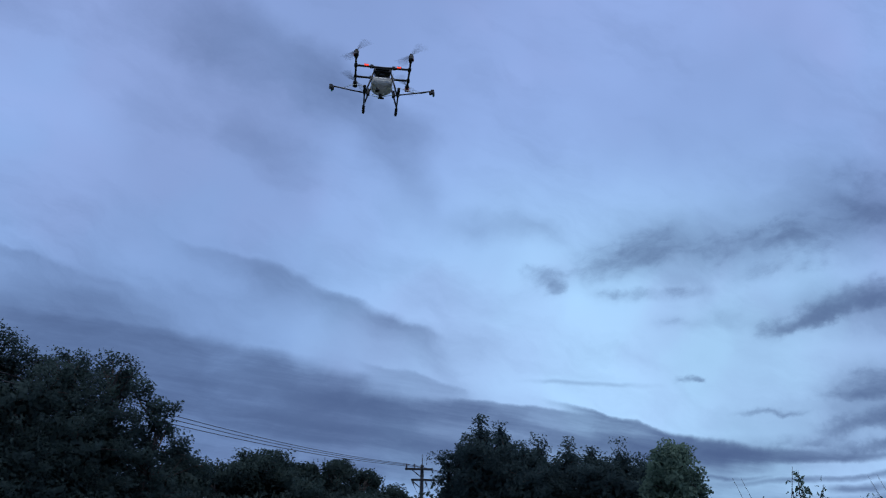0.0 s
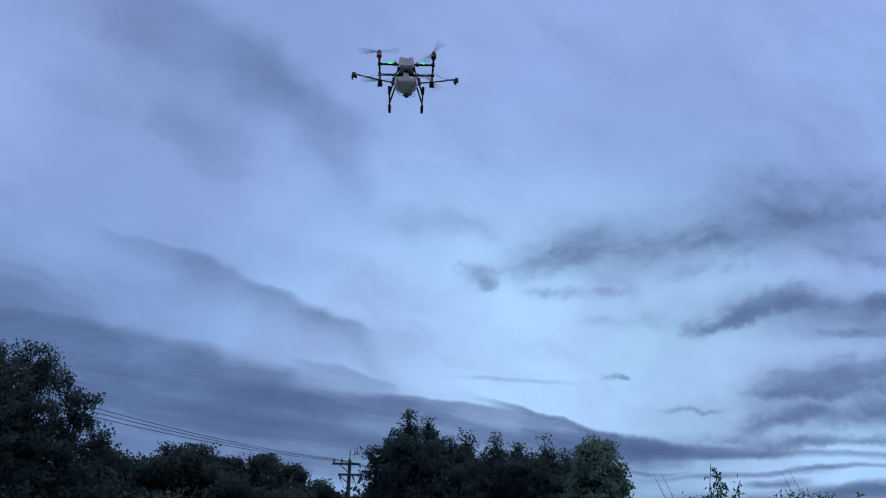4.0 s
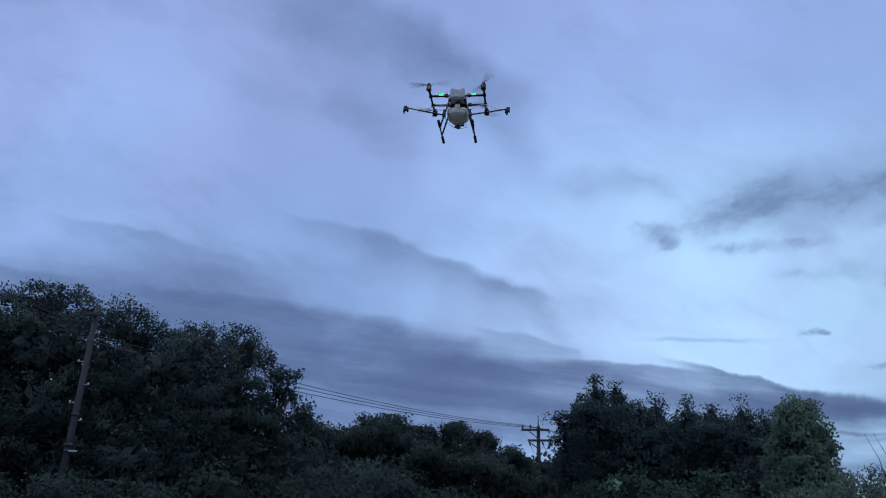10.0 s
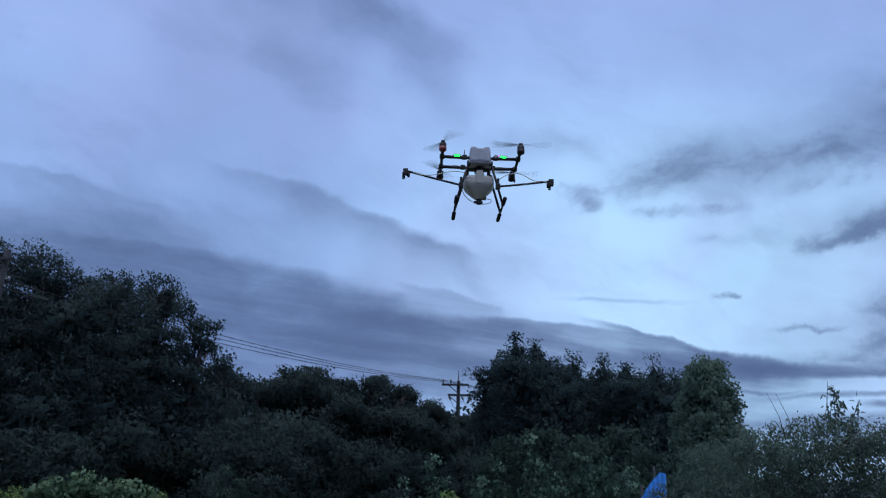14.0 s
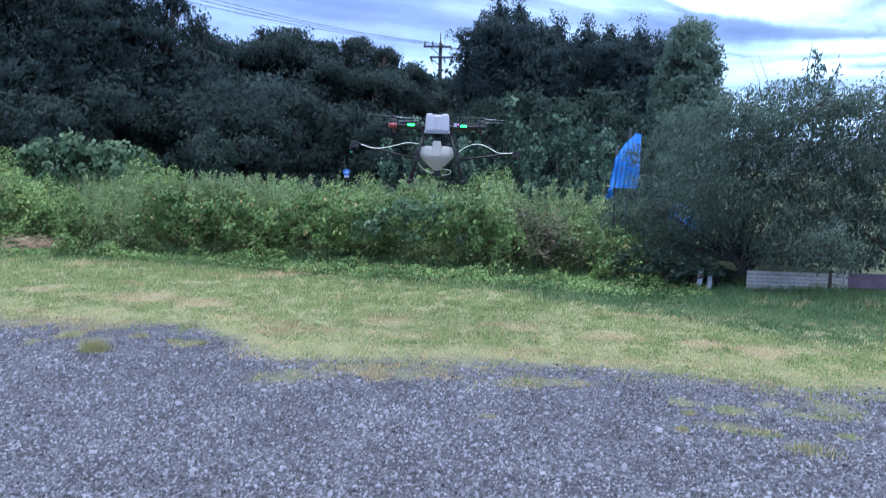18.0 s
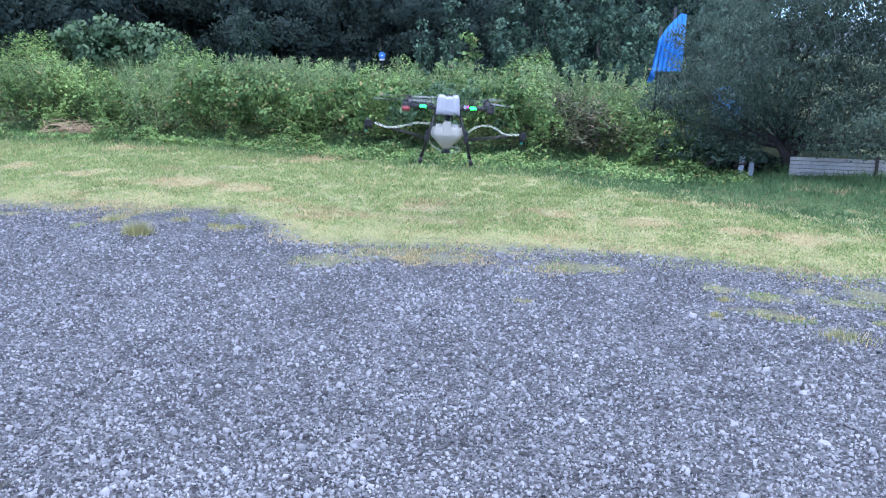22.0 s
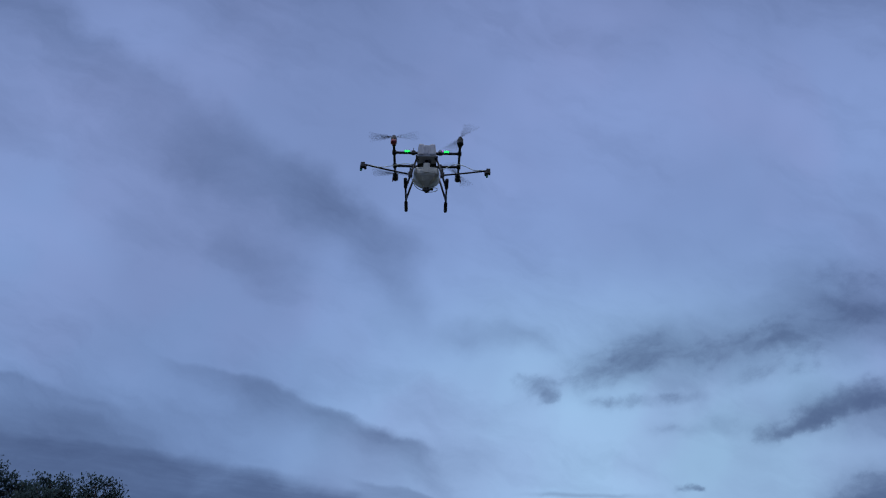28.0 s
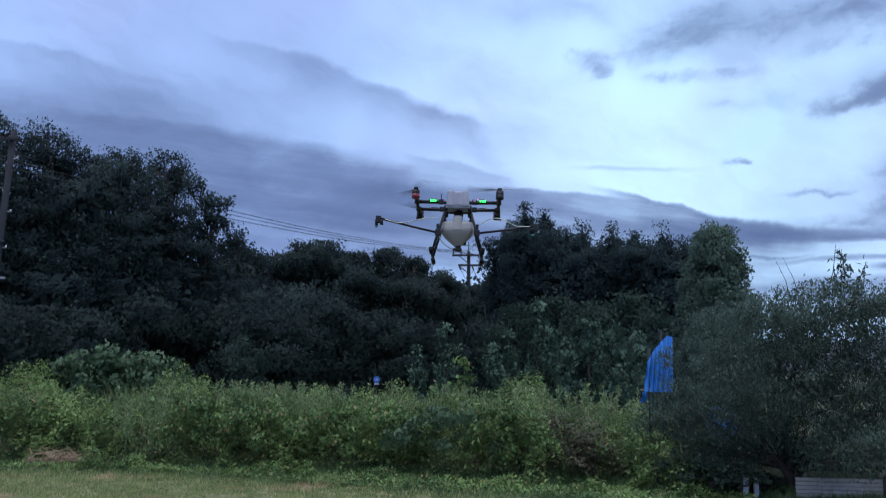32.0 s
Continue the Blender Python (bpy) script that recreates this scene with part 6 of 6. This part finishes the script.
    # spray booms with nozzle heads
    for sx, tip_z, tip_x in ((-1, -0.205, 0.945), (1, -0.275, 0.915)):
        j = (sx * 0.235, -0.15, -0.375)
        tip = (sx * tip_x, -0.15, tip_z)
        block("boom_joint", j, (0.06, 0.065, 0.075), BLACK_PLASTIC, 0.01)
        block("boom_clip", (sx * 0.235, -0.16, -0.30), (0.03, 0.04, 0.06), BLACK_PLASTIC, 0.006)
        boom = tube("spray_boom", [j, ((j[0] + tip[0]) / 2, -0.15, (j[2] + tip[2]) / 2 - 0.004), tip], 0.0135, CARBON)
        head = block("nozzle_head", (tip[0], -0.15, tip[2] - 0.02), (0.062, 0.058, 0.085), BLACK_PLASTIC, 0.008, boom)
        for dx, dz in ((-0.022, -0.10), (0.04 * -sx, -0.085)):
            tube("nozzle", [(tip[0] + dx, -0.15, tip[2] - 0.02), (tip[0] + dx, -0.15, tip[2] + dz)], 0.019, BLACK_PLASTIC, head)
        tube("nozzle_cap", [(tip[0] - 0.022, -0.15, tip[2] - 0.10), (tip[0] - 0.022, -0.15, tip[2] - 0.116)], 0.017, TEAL, head, "teal nozzle cap")
        if sx < 0:
            run = [(-0.20, -0.165, -0.205), (-0.33, -0.165, -0.195), (-0.46, -0.17, -0.225), (-0.58, -0.17, -0.255), (-0.72, -0.17, -0.265), (-0.86, -0.17, -0.225)]
        else:
            run = [(0.20, -0.165, -0.33), (0.30, -0.165, -0.245), (0.40, -0.17, -0.20), (0.50, -0.17, -0.195), (0.60, -0.17, -0.235), (0.70, -0.17, -0.285), (0.86, -0.17, -0.285)]
        tube("hose", run, 0.0054, HOSE, sides=8)
    tube("hose", [(-0.22, -0.10, -0.40), (-0.18, -0.02, -0.46), (-0.10, 0.03, -0.515), (0.0, 0.04, -0.545), (0.08, 0.04, -0.55), (0.15, 0.03, -0.535), (0.165, 0.02, -0.50), (0.10, 0.02, -0.485), (0.04, 0.02, -0.49)], 0.0054, HOSE, sides=8)
    # lights on the cross arms
    for y, mat, name in ((-0.203, GREEN_LED, "green_light"), (0.193, RED_LED, "red_light")):
        for sx in (-1, 1):
            bar = block(name, (sx * 0.295, y, 0.012), (0.085, 0.014, 0.028), BLACK_PLASTIC, 0.003)
            for k in (-0.026, 0.0, 0.026):
                block("diode", (sx * 0.295 + k, y + (-0.008 if y < 0 else 0.008), 0.004), (0.021, 0.013, 0.024), mat, 0.003, bar)
    block("antenna_box", (0.20, -0.205, 0.012), (0.035, 0.03, 0.04), GREY_CASE, 0.004)
    block("status_diode", (0.235, -0.205, 0.02), (0.014, 0.014, 0.014), PINK_LED, 0.003)
    tube("antenna", [(-0.20, -0.16, 0.0), (-0.20, -0.16, 0.10)], 0.005, RUBBER)
    # motors and rotors: one with a red cover, two with red reflectors
    for sx, y, red in ((-1, -0.46, True), (1, -0.46, False), (-1, 0.505, False), (1, 0.505, False)):
        x = sx * 0.487
        motor = tube("motor", [(x, y, -0.035), (x, y, -0.03), (x, y, 0.055), (x, y, 0.062)], (0.03, 0.044, 0.044, 0.03), BLACK_PLASTIC, sides=18)
        tube("mount", [(x, y - 0.10 * math.copysign(1, y), 0.0), (x, y + 0.01 * math.copysign(1, y), 0.0)], 0.032, BLACK_PLASTIC, motor)
        tube("cover", [(x, y, -0.045), (x, y, -0.038), (x, y, 0.008)], (0.03, 0.046, 0.046), RED_PLASTIC if red else BLACK_PLASTIC, motor, "red motor cover" if red else "black motor cover", 18)
        if y > 0:
            block("reflector", (x + sx * 0.042, y + 0.012, -0.035), (0.014, 0.05, 0.04), RED_PLASTIC, 0.004, motor, "red reflector")
        rotor = thing("rotor", (x * S, y * S, 0.078 * S))
        rotor.parent = d
        hub = tubes_mesh("hub", [(np.array([(0, 0, -0.016), (0, 0, 0.014)]) * S, 0.026 * S)], BLACK_PLASTIC, 14)
        piece("hub", hub, rotor)
        for turn in (0, 180):
            u = np.linspace(0.0, 1.0, 9)
            chord = np.interp(u, (0, 0.12, 0.3, 0.75, 0.95, 1), (0.018, 0.03, 0.05, 0.038, 0.024, 0.006)) * S
            twist = np.radians(np.interp(u, (0, 0.3, 1), (14, 18, 6)))
            r = (0.02 + 0.36 * u) * S
            le = np.stack([r, chord * 0.4 * np.cos(twist), chord * 0.4 * np.sin(twist)], -1)
            te = np.stack([r, -chord * 0.6 * np.cos(twist), -chord * 0.6 * np.sin(twist)], -1)
            top = (le + te) / 2 + (0, 0, 0.004)
            v = np.stack([le, top, te, (le + te) / 2 - (0, 0, 0.002)], 1).reshape(-1, 3)
            m = np.array(Matrix.Rotation(radians(turn), 3, "Z"))
            i, j = np.meshgrid(np.arange(8), np.arange(4), indexing="ij")
            q = np.stack([i * 4 + j, i * 4 + (j + 1) % 4, (i + 1) * 4 + (j + 1) % 4, (i + 1) * 4 + j], -1).reshape(-1, 4)
            piece("blade", mesh_of("blade", v @ m.T, q, ROTOR_BLADE), rotor)
        PROPS.append((rotor, 1 if sx * y > 0 else -1, x * S, y * S))
    return d


# seconds, place of the drone's centre, then its lean and heading in degrees
FLIGHT = [
    (0, -0.939, 10.472, 8.714, 0.8, -0.5, -173.6),
    (1, -0.478, 10.151, 8.551, 0.1, -0.7, -132.0),
    (1.7, -0.267, 9.815, 8.440, -1.4, -1.9, -95.4),
    (2.5, 0.016, 9.803, 8.500, -1.5, -0.3, -51.6),
    (3, 0.184, 10.024, 8.661, -0.2, 1.0, -27.3),
    (3.5, 0.315, 10.330, 8.747, 1.1, -0.3, -5.2),
    (5.5, 0.338, 10.698, 8.711, 1.6, -1.9, 0.2),
    (6, 0.139, 10.758, 8.757, 1.9, -2.6, -0.6),
    (6.5, -0.275, 10.856, 8.823, 1.7, -1.7, 0.7),
    (7, -0.786, 11.010, 8.914, 0.9, 0.9, 3.9),
    (7.5, -1.166, 11.124, 8.953, 0.3, 1.6, 4.3),
    (8, -1.341, 11.127, 8.857, -1.3, 2.0, 2.9),
    (8.5, -1.434, 11.274, 8.653, -2.1, 0.9, 1.8),
    (9, -1.435, 11.365, 8.379, -1.7, 1.4, 1.4),
    (9.5, -1.362, 11.190, 8.089, -0.0, 1.6, 0.6),
    (10, -1.281, 10.814, 7.852, 1.1, 1.0, 1.2),
    (10.5, -1.151, 10.144, 7.571, 0.1, -0.4, 3.2),
    (11, -0.973, 9.411, 7.197, -2.2, -1.6, 2.9),
    (11.5, -0.798, 8.982, 6.831, -1.8, -1.3, 2.0),
    (12, -0.640, 8.733, 6.487, 0.1, -0.3, 4.8),
    (12.5, -0.483, 8.523, 6.143, 0.5, -0.1, 5.7),
    (13, -0.313, 8.364, 5.786, 0.7, 0.2, 5.0),
    (13.5, -0.126, 8.255, 5.411, 0.3, 0.3, 4.4),
    (15.5, 0.172, 7.875, 4.002, 3.5, -0.2, 4.2),
    (16, 0.131, 7.833, 3.637, 2.4, 0.6, 3.9),
    (16.5, 0.063, 7.827, 3.239, 1.0, 1.4, 3.7),
    (17, 0.007, 8.114, 2.904, 0.1, 1.5, 5.4),
    (17.5, -0.108, 8.052, 2.483, -0.5, -1.3, 6.6),
    (18, -0.164, 7.828, 1.979, -0.4, 0.3, 0.7),
    (18.5, -0.216, 7.973, 1.566, 0.2, 1.0, -1.5),
    (19, -0.269, 7.972, 1.162, 1.5, 1.4, -0.8),
    (19.5, -0.309, 8.040, 0.836, 1.0, 1.5, 1.5),
    (20, -0.321, 8.003, 0.804, -0.0, 2.0, 2.1),
    (20.5, -0.347, 8.185, 0.746, -2.1, 1.9, 1.5),
    (21, -0.381, 8.174, 0.697, -4.6, 2.8, 3.0),
    (21.5, -0.425, 8.339, 0.681, -3.3, 3.2, 3.7),
    (22, -0.405, 8.191, 1.072, -0.9, 1.8, 3.1),
    (22.5, -0.338, 7.923, 2.149, 0.6, 0.5, 6.0),
    (23, -0.204, 7.939, 3.456, -0.5, 0.3, 1.5),
    (23.5, -0.128, 7.961, 4.736, -0.7, 0.4, 1.7),
    (24, -0.071, 7.902, 6.071, 0.1, -0.0, 1.5),
    (24.5, -0.068, 7.953, 7.343, 0.1, 0.8, 1.6),
    (25, -0.067, 8.035, 8.231, 0.2, 1.4, 2.4),
    (25.5, -0.025, 8.195, 8.381, 0.2, 0.6, 0.6),
    (27.5, -0.030, 8.335, 8.069, 1.3, 0.4, 1.0),
    (28, -0.074, 8.328, 7.658, 1.2, 1.1, 1.0),
    (28.5, -0.092, 8.280, 7.138, 0.9, 0.9, 0.4),
    (29, -0.100, 8.227, 6.616, 0.2, 1.1, 0.5),
    (29.5, -0.117, 8.145, 6.031, 0.2, 0.6, 1.0),
    (30, -0.139, 8.090, 5.422, -0.3, 0.7, 0.9),
    (30.5, -0.161, 8.016, 4.858, -0.5, 0.3, 1.7),
    (31, -0.177, 7.950, 4.295, -1.4, 0.0, 1.7),
    (31.5, -0.205, 7.943, 3.766, -2.3, 0.7, 0.9),
    (32, -0.258, 8.052, 3.216, -3.8, 1.0, 1.2),
]


def motions():
    walk(DRONE, [(r[0], pose(*r[1:])) for r in FLIGHT])
    for rotor, way_round, x, y in PROPS:
        walk(rotor, [(k / 30, pose(x, y, 0.078 * S, 0, 0, way_round * (88.0 * k + 31 * x * 40))) for k in range(0, 961)])


build_ground()
build_hill()
build_woods()
build_vine_tower()
build_power_poles()
DRONE = build_drone()
build_blue_sheet()
build_sign()
build_low_wall()
build_pear_trees()
build_bank()
build_bushes()
build_tufts()
build_grass()
build_gravel()
motions()
